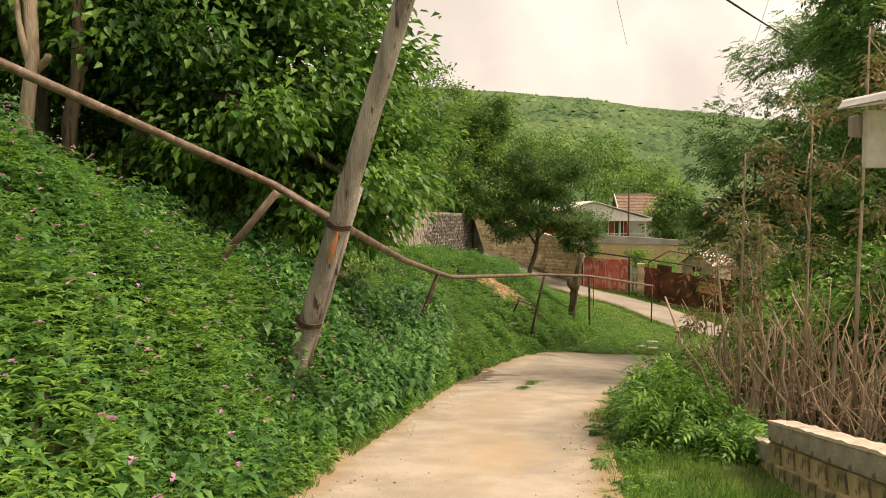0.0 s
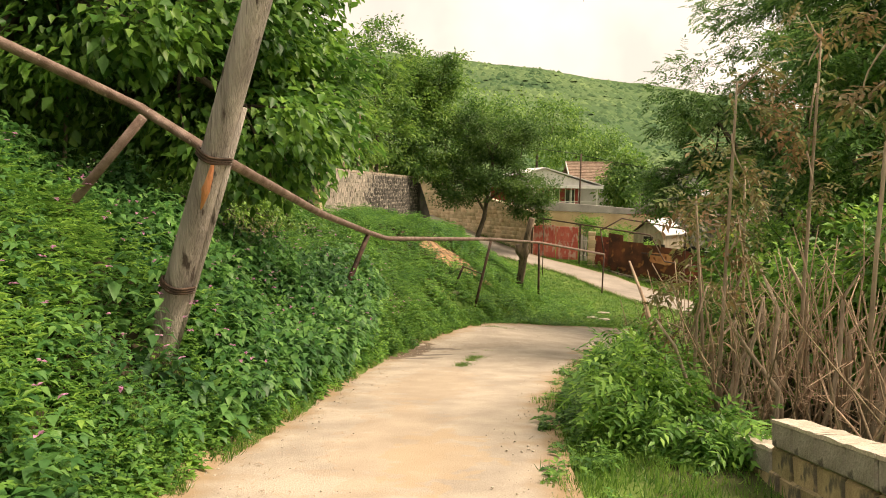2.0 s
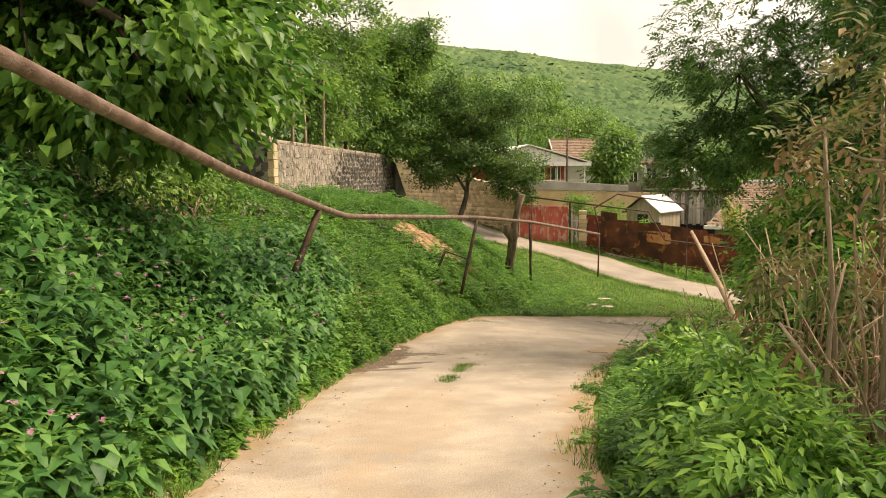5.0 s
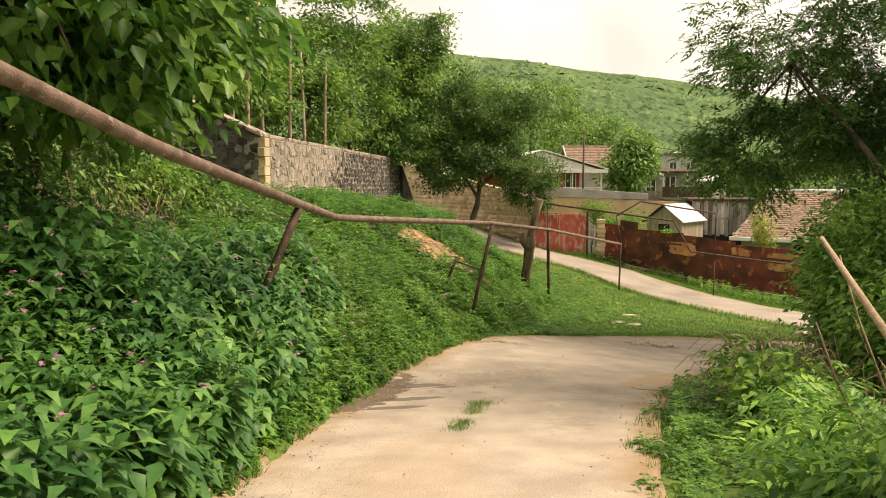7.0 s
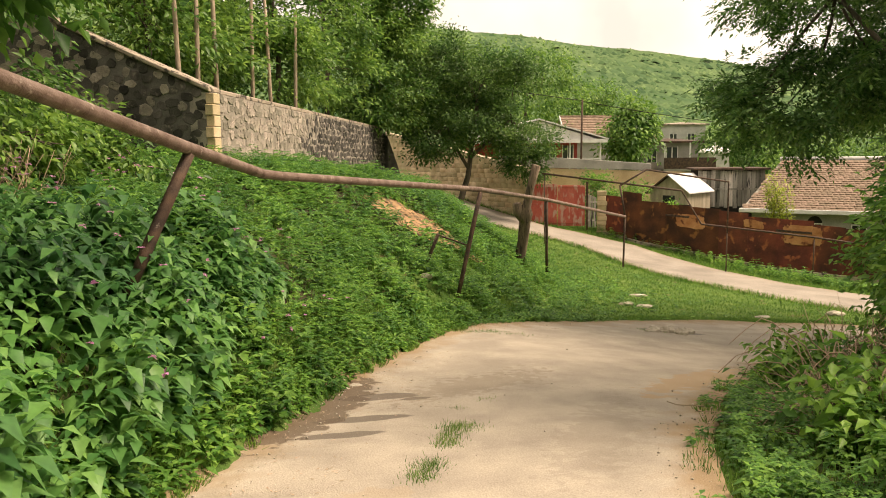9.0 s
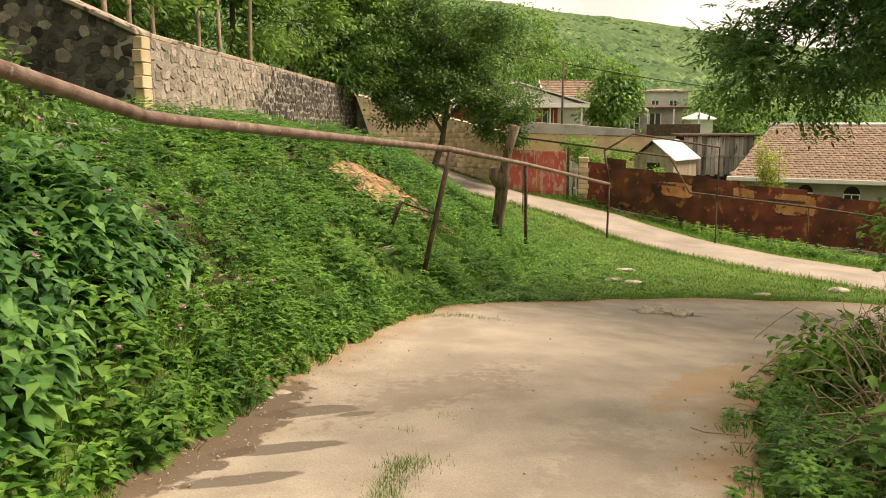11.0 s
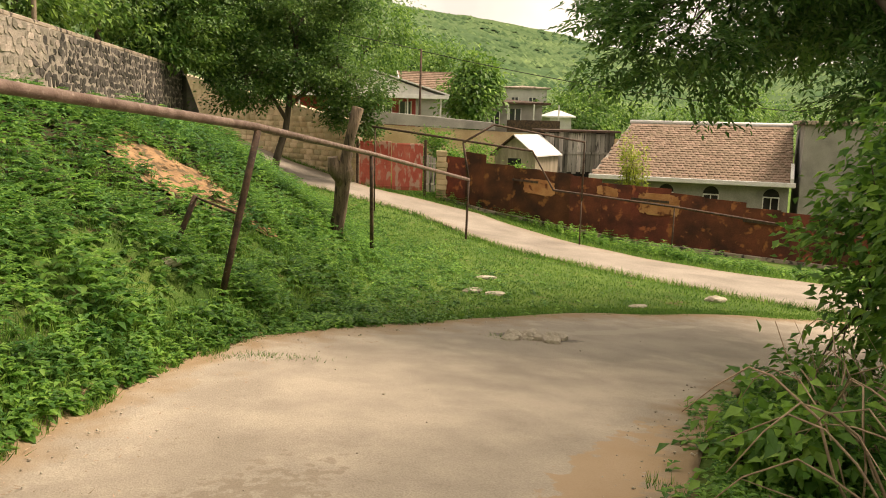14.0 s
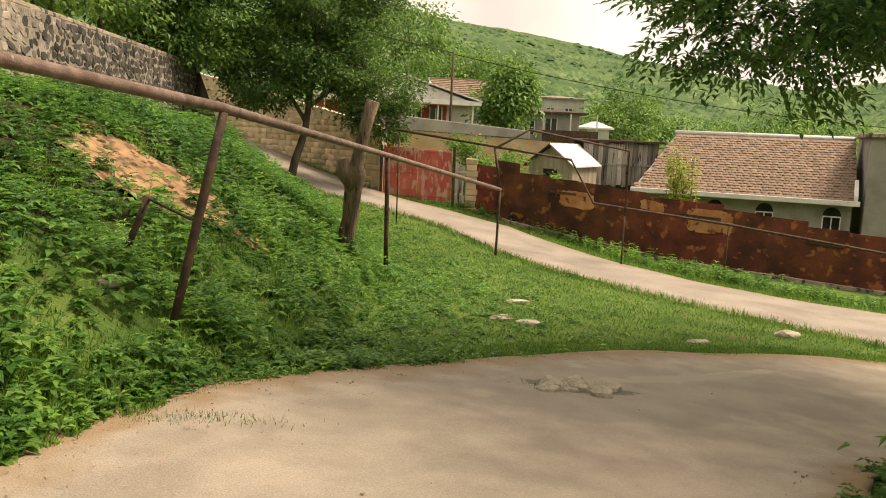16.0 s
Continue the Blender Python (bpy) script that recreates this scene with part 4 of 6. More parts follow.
def prop(name, a, b, r, mat, label, sides=8):
    """A straight stay or post between two points."""
    ob = thing(name, a, 0, label, "post" if name != "thin_tree" else "tree", name.replace("_", " ") + " group")
    d = np.subtract(b, a)
    part("shaft", tubes("shaft", [([d * s for s in (0, 0.3, 0.65, 1)], r)], mat, sides, 0.03), mat, ob)
    return ob


prop("pipe_stay", (-3.2, 10.55, 0.55), (-2.07, 10.3, 1.82), 0.05, RUSTPIPE, "slanting rusty pipe stay in the nettles")
prop("pipe_stay", (-0.5, 16.4, -0.75), (-0.1, 16.75, 0.24), 0.045, DARKIRON, "short slanting dark pipe stay on the bank")
prop("pipe_post", (-4.36, 14.1, 1.0), (-4.34, 14.3, 2.7), 0.03, PALEBARK, "thin wooden post under the pipe")
prop("pipe_post", (2.66, 24.72, -2.35), (3.09, 24.8, -0.47), 0.04, DARKIRON, "leaning rusty post with flaking paint under the pipe")
prop("pipe_post", (2.05, 25.6, -2.1), (2.38, 25.5, -1.28), 0.035, DARKIRON, "short leaning iron stub in the grass")
prop("pipe_post", (2.38, 25.5, -1.3), (2.85, 24.76, -1.42), 0.015, DARKIRON, "thin iron bar between two posts")
prop("pipe_post", (5.66, 31.3, -2.95), (5.62, 31.2, -1.06), 0.04, DARKIRON, "rusty upright post under the pipe")
prop("pipe_post", (9.74, 37.85, -4.1), (9.78, 37.85, -2.07), 0.035, DARKIRON, "thin upright post at the pipe's end")
stump = thing("post_stump", label="sawn grey tree trunk carrying the pipe", category="trunk")
sb, st_ = np.array((4.84, 31.3, -2.95)), np.array((5.27, 30.9, -0.12))
part("trunk", tubes("trunk", [([sb + (st_ - sb) * s + np.array((0.04 * math.sin(s * 7), 0, 0)) for s in (0, 0.12, 0.3, 0.48, 0.56, 0.62, 0.8, 1.0)], [0.18, 0.145, 0.13, 0.15, 0.185, 0.115, 0.1, 0.11])], STUMPBARK, 16, 0.1), STUMPBARK, stump)
part("fork", tubes("fork", [([sb + (st_ - sb) * 0.5, sb + (st_ - sb) * 0.58 + np.array((-0.22, 0, 0.0)), sb + (st_ - sb) * 0.64 + np.array((-0.28, 0, 0.05))], [0.17, 0.13, 0.11])], STUMPBARK, 12, 0.12), STUMPBARK, stump, "sawn side fork")

thin_pipe = thing("thin_gas_pipe", label="thin dark gas pipe on props along the fence", category="pipe")
part("pipe_run", tubes("pipe_run", [([(9.78, 37.85, -2.05), (9.6, 37.9, -0.98)], 0.034), ([(9.6, 37.9, -0.98), (10.7, 38.4, -0.45), (13.7, 38.4, -0.92), (13.7, 38.4, -2.75)], 0.034), ([(7.4, 40.5, -0.6), (12.3, 39.2, -1.25), (12.9, 38.8, -2.45), (16.4, 37.4, -2.85), (20.5, 33.6, -3.4), (27, 28.8, -4.2)], 0.036)], DARKIRON, 7), DARKIRON, thin_pipe)
for x, y, zt in ((7.5, 40.5, -0.62), (13.7, 38.4, -2.7), (16.4, 37.4, -2.86), (20.5, 33.6, -3.41)):
    part("prop", tubes("prop", [([(x, y, float(lie(x, y)) - 0.2), (x, y, zt)], 0.022)], DARKIRON, 6), DARKIRON, thin_pipe)
wire_pole = thing("wire_pole", label="slim dark timber wire pole behind the gate", category="pole")
part("shaft", tubes("shaft", [([(12.15, 53.5, -3.2), (12.2, 53.5, 0), (12.25, 53.6, 2.95)], [0.07, 0.06, 0.05])], DARKIRON, 9), DARKIRON, wire_pole)
cable = thing("power_cable", label="dark sagging overhead power cable", category="cable")


def sag(a, b, drop, n=14):
    a, b = np.array(a, float), np.array(b, float)
    return [a + (b - a) * s - np.array((0, 0, drop * 4 * s * (1 - s))) for s in np.linspace(0, 1, n)]


part("wire", tubes("wire", [(sag((12.25, 53.6, 2.85), (34, 47, 0.2), 0.5), 0.018), (sag((12.25, 53.6, 2.9), (-12, 40, 7), 0.6), 0.018)], DARK, 5), DARK, cable)

# ---- stone pieces of the walls ----


def stone_mesh(name, w, h, d, mat, rough_edge=0.16):
    """A rough stone: a box with its corners pulled in and its face bulging."""
    bm = bmesh.new()
    r = bmesh.ops.create_cube(bm, size=1)
    bmesh.ops.subdivide_edges(bm, edges=bm.edges[:], cuts=1, use_grid_fill=True)
    for v in bm.verts:
        k = 1 - rough_edge * sum(abs(c) > 0.4 for c in v.co) ** 1.3 / 3
        v.co = Vector((v.co.x * w * k, v.co.y * d, v.co.z * h * k)) + Vector((random.uniform(-0.06, 0.06) * w, random.uniform(-0.05, 0.05) * d, random.uniform(-0.06, 0.06) * h))
    me = bpy.data.meshes.new(name)
    bm.to_mesh(me)
    bm.free()
    me.materials.append(mat)
    me.shade_smooth()
    return me


def rubble_mesh(w, h, mat):
    """A flat-faced rubble stone of six to eight uneven corners."""
    n = random.randint(6, 8)
    ring = [(w * 0.5 * random.uniform(0.82, 1.1) * math.copysign(abs(math.cos(a)) ** 0.7, math.cos(a)), h * 0.5 * random.uniform(0.82, 1.1) * math.copysign(abs(math.sin(a)) ** 0.7, math.sin(a))) for a in (2 * math.pi * (k + random.uniform(-0.25, 0.25)) / n for k in range(n))]
    v = [(x_, 0.1, z_) for x_, z_ in ring] + [(x_ * 0.98, -0.004, z_ * 0.98) for x_, z_ in ring] + [(x_ * 0.86, -0.014 + random.uniform(-0.006, 0.006), z_ * 0.86) for x_, z_ in ring]
    f = [(k, (k + 1) % n, n + (k + 1) % n, n + k) for k in range(n)] + [(n + k, n + (k + 1) % n, 2 * n + (k + 1) % n, 2 * n + k) for k in range(n)]
    f += [tuple(range(2 * n, 3 * n))]
    me = mesh_from("stone", v, f, mat)
    bm = bmesh.new()
    bm.from_mesh(me)
    bmesh.ops.recalc_face_normals(bm, faces=bm.faces[:])
    bm.to_mesh(me)
    bm.free()
    return me


def rubble(parent, a, b, foot_a, foot_b, top_a, top_b, step, limit, dark_from=99):
    """Random rubble over a wall's face: uneven stones of many sizes set close, with mortar between."""
    o, d, n = line_frame(a, b)
    rz = math.atan2(d[1], d[0])
    shapes = [rubble_mesh(step * random.uniform(0.75, 1.6), step * random.uniform(0.65, 1.15), RUBBLE) for _ in range(14)]
    made, heaps = 0, {RUBBLE_JOINED: ([], []), DAMP_SHADED_STONE: ([], [])}
    cols, rows = int(n / (step * 1.12)), int(max(top_a - foot_a, top_b - foot_b) / (step * 0.86)) + 1
    for r in range(rows):
        for c in range(cols):
            s_ = (c + 0.5 + 0.5 * (r % 2) + random.uniform(-0.22, 0.22)) * step * 1.12
            if not 0.08 < s_ < n - 0.08:
                continue
            top = top_a + (top_b - top_a) * s_ / n
            z_ = top - (r + 0.5) * step * 0.86 + random.uniform(-0.05, 0.03)
            if z_ < foot_a + (foot_b - foot_a) * s_ / n - 0.2:
                continue
            m = Matrix.Translation((*(o + d * s_ + np.array((-d[1], d[0])) * random.uniform(-0.012, 0.012)), z_)) @ Matrix.Rotation(rz, 4, "Z") @ Matrix.Rotation(random.uniform(-0.5, 0.5), 4, "Y")
            me = random.choice(shapes)
            if made < limit and s_ < dark_from - 1:
                ob = new("stone", me)
                ob.parent, ob.matrix_basis = parent, m
                made += 1
            else:
                # stones past this distance turn dark: moisture plus shade painted into their colour
                darkened = s_ + random.gauss(0, 0.9) + 0.6 * math.sin(z_ * 3) > dark_from
                vs, fs_ = heaps[DAMP_SHADED_STONE if darkened else RUBBLE_JOINED]
                fs_ += [tuple(i + len(vs) for i in q.vertices) for q in me.polygons]
                vs += [m @ q.co for q in me.vertices]
    for mat, (vs, fs_) in heaps.items():
        if vs:
            tagged(part("stone_rest", mesh_from("stone_rest", vs, fs_, mat), mat, parent, "stones dark with moisture and painted shade" if mat is DAMP_SHADED_STONE else ""), kind="stuff")


def crisp_block(name, w, h, d, mat):
    bm = boxed(-w / 2, w / 2, -d / 2, d / 2, -h / 2, h / 2, bevel=0.008)
    for v in bm.verts:
        v.co += Vector((random.uniform(-0.005, 0.005), random.uniform(-0.005, 0.005), random.uniform(-0.005, 0.005)))
    me = bpy.data.meshes.new(name)
    bm.to_mesh(me)
    bm.free()
    bm = bmesh.new()
    bm.from_mesh(me)
    bmesh.ops.triangulate(bm, faces=bm.faces[:])
    bm.to_mesh(me)
    bm.free()
    me.materials.append(mat)
    return me


def courses(parent, a, b, foot_a, foot_b, top_a, top_b, h, lo, hi, mats, proud, name, limit, jitter):
    """Stones in rough courses on the face of a wall from a to b; the first ones are parts, the rest one joined mesh."""
    o, d, n = line_frame(a, b)
    rz = math.atan2(d[1], d[0])
    shapes = [crisp_block(name, random.uniform(lo, hi), h * random.uniform(0.94, 0.97), 0.16, mats[0]) for _ in range(10)]
    sizes = [max(v.co.x for v in m.vertices) * 2 for m in shapes]
    made, vs, qs, count = 0, [], [], 0
    rows = int((max(top_a, top_b) - min(foot_a, foot_b)) / h)
    for x_row in range(rows):
        s = random.uniform(-0.1, 0)
        while s < n:
            k = random.randrange(10)
            w = sizes[k]
            c = s + w / 2
            s += w + 0.015
            if c + w / 2 > n + 0.05 or c < 0.02:
                continue
            foot, top = foot_a + (foot_b - foot_a) * c / n, top_a + (top_b - top_a) * c / n
            z = max(top_a, top_b) - h * (x_row + 0.5)
            if z < foot - h or z + h * 0.5 > top:
                continue
            m = Matrix.Translation((*(o + d * c - np.array((-d[1], d[0])) * (proud - 0.08)), z + random.uniform(-jitter, jitter))) @ Matrix.Rotation(rz, 4, "Z") @ Matrix.Rotation(random.uniform(-jitter, jitter) * 3, 4, "Y")
            if made < limit:
                ob = new(name, shapes[k])
                ob.parent, ob.matrix_basis = parent, m
                made += 1
            else:
                me = shapes[k]
                v = np.array([m @ q.co for q in me.vertices])
                vs.append(v)
                qs.append(np.array([list(q.vertices) for q in me.polygons]) + count)
                count += len(v)
    if vs:
        ob = part(name + "_rest", big_mesh(name, np.vstack(vs), np.vstack(qs), mats[1]), mats[1], parent)
        tagged(ob, kind="stuff")


# ---- trees ----


def limb_points(a, b, bend=0.12, n=6):
    a, b = np.asarray(a, float), np.asarray(b, float)
    side = rng.normal(0, 1, 3) * [1, 1, 0.4] * np.linalg.norm(b - a) * bend
    return [a + (b - a) * s + side * math.sin(s * math.pi) for s in np.linspace(0, 1, n)]


GROUPED = {"garden_tree", "far_tree", "bush", "elder_clump", "tall_sapling", "undergrowth", "shade_tree", "fence_bush"}


def tree(name, stems, blobs, leaf, per, clusters, leaf_mat, bark, label, spread=0.28, width=0.5, drop=0.5, inner=0.55, category="tree", gaps=0.12, twigs=6, frond=0.0):
    """stems: lists of points with a foot radius; blobs: ellipsoids (centre, radii) which the crown fills unevenly."""
    ob = thing(name, label=label, category=category, group=name.replace("_", " ") + " group" if name in GROUPED else "")
    runs, tips = [], []
    for pts, r in stems:
        runs.append((pts, np.linspace(r, r * 0.45, len(pts))))
        tips.append((np.asarray(pts[-1], float), r * 0.45))
    centres, outs = [], []
    vol = np.array([np.prod(np.asarray(b[1])) ** (2 / 3) for b in blobs])
    for (c, rad), share in zip(blobs, vol / vol.sum()):
        c, rad = np.asarray(c, float), np.asarray(rad, float)
        n = max(6, int(clusters * share))
        pads = max(4, n // 9)
        u = unit(rng.normal(0, 1, (pads, 3)))
        k = rng.uniform(inner, 1.0, pads) * (1 + 0.22 * np.array([noise.noise(Vector(v * 2.3) + Vector(c)) for v in u]))
        pad = (c + u * rad * k[:, None])[np.arange(n) % pads]
        p = pad + np.clip(rng.normal(0, 1, (n, 3)), -1.8, 1.8) * rad.mean() * [0.2, 0.2, 0.09]
        u = unit((p - c) / rad)
        ok = np.array([noise.noise(Vector(v) * (1.1 / max(0.6, rad.max() * 0.5))) for v in p]) > -gaps
        p, u, n = p[ok], u[ok], int(ok.sum())
        if n < 3:
            continue
        centres.append(p), outs.append(u)
        tip, r0 = min(tips, key=lambda q: np.linalg.norm(q[0] - c))
        if twigs > 2:
            runs.append((limb_points(tip, c), np.linspace(r0, r0 * 0.4, 6)))
        for q in p[rng.choice(n, min(n, twigs), replace=False)]:
            runs.append((limb_points(c + (tip - c) * rng.uniform(0, 0.4), q, 0.1, 5), np.linspace(max(r0 * 0.3, 0.012), 0.006, 5)))
    part("trunk", tubes("trunk", runs, bark, 6, 0.05), bark, ob)
    C, O = np.vstack(centres), np.vstack(outs)
    if frond:
        part("crown", leaf_mesh("crown", [fronds(C, per, spread, frond, leaf, width, drop, O)], leaf_mat), leaf_mat, ob)
        return ob
    part("crown", leaf_mesh("crown", [spray(C, per, spread, leaf, width, drop, O, light=True)], leaf_mat), leaf_mat, ob)
    return ob


tree("broadleaf_tree", [([(-5.2, 13.2, 1.0), (-5.0, 13.3, 2.6), (-4.4, 13.6, 4.2)], 0.22), ([(-7.8, 13.6, 2.4), (-7.6, 13.7, 4.2), (-7.0, 14, 6)], 0.2), ([(-6.6, 13.4, 2.0), (-6.5, 13.4, 4.0), (-6.6, 13.8, 6)], 0.16)],
     [((-2.6, 14.4, 3.6), (1.9, 2.2, 2.3)), ((-1.7, 14.2, 2.2), (1.1, 1.6, 1.3)), ((-4.6, 13.6, 4.6), (2.0, 2.0, 2.3)), ((-3.0, 14.6, 6.5), (2.4, 2.6, 2.2)), ((-6.8, 13.8, 6.0), (2.4, 2.4, 2.4)), ((-9.5, 14.2, 6.6), (2.2, 2.4, 3.0)), ((-5.0, 14.8, 8.5), (3.6, 3.0, 2.0)), ((-5.6, 15.8, 3.2), (3.5, 1.2, 2.0)), ((-2.9, 12.3, 3.1), (1.1, 0.9, 0.5)), ((-9.5, 16.5, 4.0), (3, 1.5, 3)), ((-1.5, 15.7, 2.3), (1.1, 1.1, 1.4)), ((-2.7, 16.2, 2.7), (1.4, 1.3, 1.7)), ((-3.8, 17.6, 3.0), (1.8, 1.5, 2.0)), ((-5.8, 18.6, 3.6), (2.4, 2.0, 2.6)), ((-2.2, 16.4, 4.6), (1.5, 1.5, 1.4))],
     0.19, 28, 3900, BIGLEAF, BARK, "large broadleaf tree hanging over the bank", spread=(0.27, 0.27, 0.17), width=0.58, drop=0.45, gaps=0.3)
for n, (x, y, z, h, r) in enumerate(((-3.6, 33, 0.5, 7.0, 1.7), (-1.9, 37.0, 0.3, 7.2, 1.8), (-0.6, 41.0, 0.2, 8.0, 2.1), (1.3, 45.5, 0.0, 8.2, 2.3), (-5.5, 40, 0.6, 8.0, 2.4), (-4.0, 30.0, 0.8, 6.0, 1.4), (-8, 32, 1.0, 8.0, 2.6), (-9, 24, 2.0, 8.0, 2.6))):
    tree("garden_tree", [([(x, y, z), (x + 0.1, y, z + h * 0.4), (x - 0.1, y, z + h * 0.8)], 0.11)],
         [((x + 0.2, y - 0.3, z + h * 0.36), (r, r, h * 0.2)), ((x - 0.3, y, z + h * 0.62), (r * 0.95, r, h * 0.2)), ((x + 0.4, y + 0.3, z + h * 0.85), (r * 0.6, r * 0.6, h * 0.22))],
         0.2, 20, 760, GARDENLEAF, BARK, "garden tree rising behind the stone wall", spread=(0.26, 0.26, 0.16), width=0.5, drop=0.2, gaps=0.03)
tree("garden_tree", [([(0.4, 45.6, -0.6), (0.6, 45.5, 1.5), (1.2, 45.4, 3.5), (1.6, 45.4, 5.0)], 0.14), ([(0.6, 45.5, 1.2), (1.6, 45.0, 2.0)], 0.08)],
     [((1.3, 44.6, 1.7), (1.8, 1.4, 0.9)), ((2.3, 45.0, 2.6), (1.7, 1.4, 1.1)), ((0.2, 44.4, 3.0), (1.8, 1.5, 1.1)), ((1.8, 45.2, 4.4), (1.8, 1.5, 1.2)), ((2.6, 45.4, 6.2), (1.2, 1.2, 1.3)), ((0.9, 45, 6.2), (1.2, 1.1, 1.1)), ((3.2, 45.4, 7.3), (0.7, 0.7, 0.6))],
     0.19, 20, 1100, GARDENLEAF, BARK, "garden tree hanging over the end of the stone wall", spread=(0.26, 0.26, 0.16), width=0.5, drop=0.25, gaps=0.2)
for x, y, h in ((-2.9, 28.6, 5.2), (-2.4, 30.0, 5.5), (-2.0, 32.5, 5.0), (-1.6, 33.5, 4.6), (-1.2, 35.5, 4.4), (-2.7, 29.2, 4.6)):
    prop("thin_tree", (x, y, 0.2), (x + 0.12 * math.sin(x * 9), y, h), [0.06, 0.055, 0.05, 0.035], PALEBARK, "thin bare young tree behind the stone wall")
tree("plum_tree", [([(4.62, 45.0, -2.7), (4.8, 45.0, -1.8), (5.12, 45.0, -0.8), (5.25, 45, 0.3), (5.5, 45, 2.2)], 0.18), ([(5.15, 45.0, -0.5), (4.6, 45.0, 0.4), (4.2, 45, 1.4)], 0.09), ([(5.22, 45, 0.0), (6.2, 45.2, 0.8), (7.0, 45.2, 1.6)], 0.09)],
     [((5.5, 45, 1.5), (2.0, 2.0, 1.5)), ((7.3, 45, 0.6), (1.4, 1.4, 1.2)), ((3.7, 45, 1.0), (1.5, 1.4, 1.3)), ((5.9, 45.2, 3.3), (1.9, 1.6, 1.3)), ((7.5, 44.8, -0.4), (1.0, 0.9, 0.6)), ((4.6, 45, 4.2), (1.2, 1.1, 1.0)), ((7.3, 45, 3.7), (1.1, 1.0, 0.7))],
     0.15, 26, 1900, PLUMLEAF, BARK, "old dark plum tree leaning over the village road", spread=(0.22, 0.22, 0.14), width=0.5, drop=0.05)
tree("ash_tree", [([(11.2, 21.6, -3.4), (11.0, 21.9, -1.5), (11.3, 22.6, 1.0), (11.6, 23.5, 3.5)], 0.24), ([(11.1, 22.0, -0.8), (10.2, 23.6, 1.4), (9.6, 25, 3)], 0.08), ([(11.3, 22.4, 0.6), (12.5, 24, 3), (13, 26, 5)], 0.13)],
     [((10.0, 25.6, 3.2), (2.0, 2.0, 1.9)), ((9.3, 26.0, 1.1), (1.5, 1.5, 1.2)), ((8.7, 26.2, 0.7), (1.0, 1.0, 0.8)), ((10.7, 25.2, 1.7), (1.5, 1.5, 1.0)), ((12.2, 24.8, 1.8), (1.6, 1.6, 1.1)), ((11.4, 24.6, 5.6), (2.4, 2.4, 2.0)), ((12.6, 26.0, 2.4), (2.0, 2.2, 2.0)), ((13.4, 25, 6.8), (2.6, 2.6, 2.2)), ((13.8, 23, 1.2), (2, 2, 2)), ((12.0, 23.4, 0.2), (1.8, 1.8, 1.2)), ((15, 27, 4), (2.5, 2.5, 2.5)), ((11, 20.5, 3.5), (1.8, 1.8, 1.5))],
     0.125, 9, 2700, ASHLEAF, BARK, "tall ash tree with feathery leaves above the lane", spread=(0.2, 0.2, 0.12), width=0.42, drop=0.3, gaps=0.24, frond=0.3)
tree("ash_tree", [([(9.9, 17.0, -3.2), (9.7, 17.2, -0.5), (9.9, 17.3, 2.5), (10.2, 17.4, 5)], 0.15)],
     [((9.5, 17.0, 1.6), (1.5, 1.5, 1.1)), ((9.3, 17.3, 3.4), (1.5, 1.5, 1.2)), ((10.2, 17.4, 5.2), (1.8, 1.7, 1.3)), ((11.0, 17.6, 3.0), (1.6, 1.6, 1.5)), ((9.9, 18.0, 6.8), (1.7, 1.7, 1.2))],
     0.125, 9, 1500, ASHLEAF, BARK, "ash tree with feathery leaves behind the bushes", spread=(0.2, 0.2, 0.12), width=0.42, drop=0.3, gaps=0.24, frond=0.3)
for x, y, z, r, h in ((17.3, 62.0, -0.1, 1.45, 3.6), (33, 80, -1, 3.5, 5), (37, 84, -2, 4, 5), (31, 78, -2, 3, 3.5), (14, 80, 4, 5, 5), (10, 84, 5, 5, 5), (5, 78, 4, 5, 6), (45, 80, -3, 6, 6), (55, 85, -3, 7, 7), (20, 90, 3, 5, 4)):
    tree("far_tree", [([(x, y, z - 5), (x, y, z + 0.5)], 0.2)], [((x, y, z + h * 0.25), (r, r, h * 0.5)), ((x + r * 0.3, y, z + h * 0.6), (r * 0.7, r * 0.7, h * 0.4))], 0.32, 14, 520, GARDENLEAF, BARK, "round leafy tree among the houses", spread=0.4, width=0.6)

for x, y, zb in ((-4.8, 21.2, 1.9), (-6.6, 25.0, 2.2), (-7.2, 18.5, 2.6)):
    z = float(lie(x, y))
    tree("shade_tree", [([(x, y, z - 0.2), (x + 0.15, y, z + 1.5), (x, y + 0.1, zb + 1.5)], 0.13), ([(x + 0.4, y + 0.3, z - 0.2), (x + 0.7, y + 0.3, zb + 1.2)], 0.08)], [((x, y, zb + 1.2), (2.2, 2.0, 1.1)), ((x + 0.8, y - 0.6, zb + 0.7), (1.3, 1.2, 0.7)), ((x - 0.5, y, zb + 3.0), (2.2, 2.0, 1.6))], 0.17, 30, 460, BIGLEAF, BARK, "broadleaf tree shading the hollow above the bank", spread=0.26, width=0.55, drop=0.6)
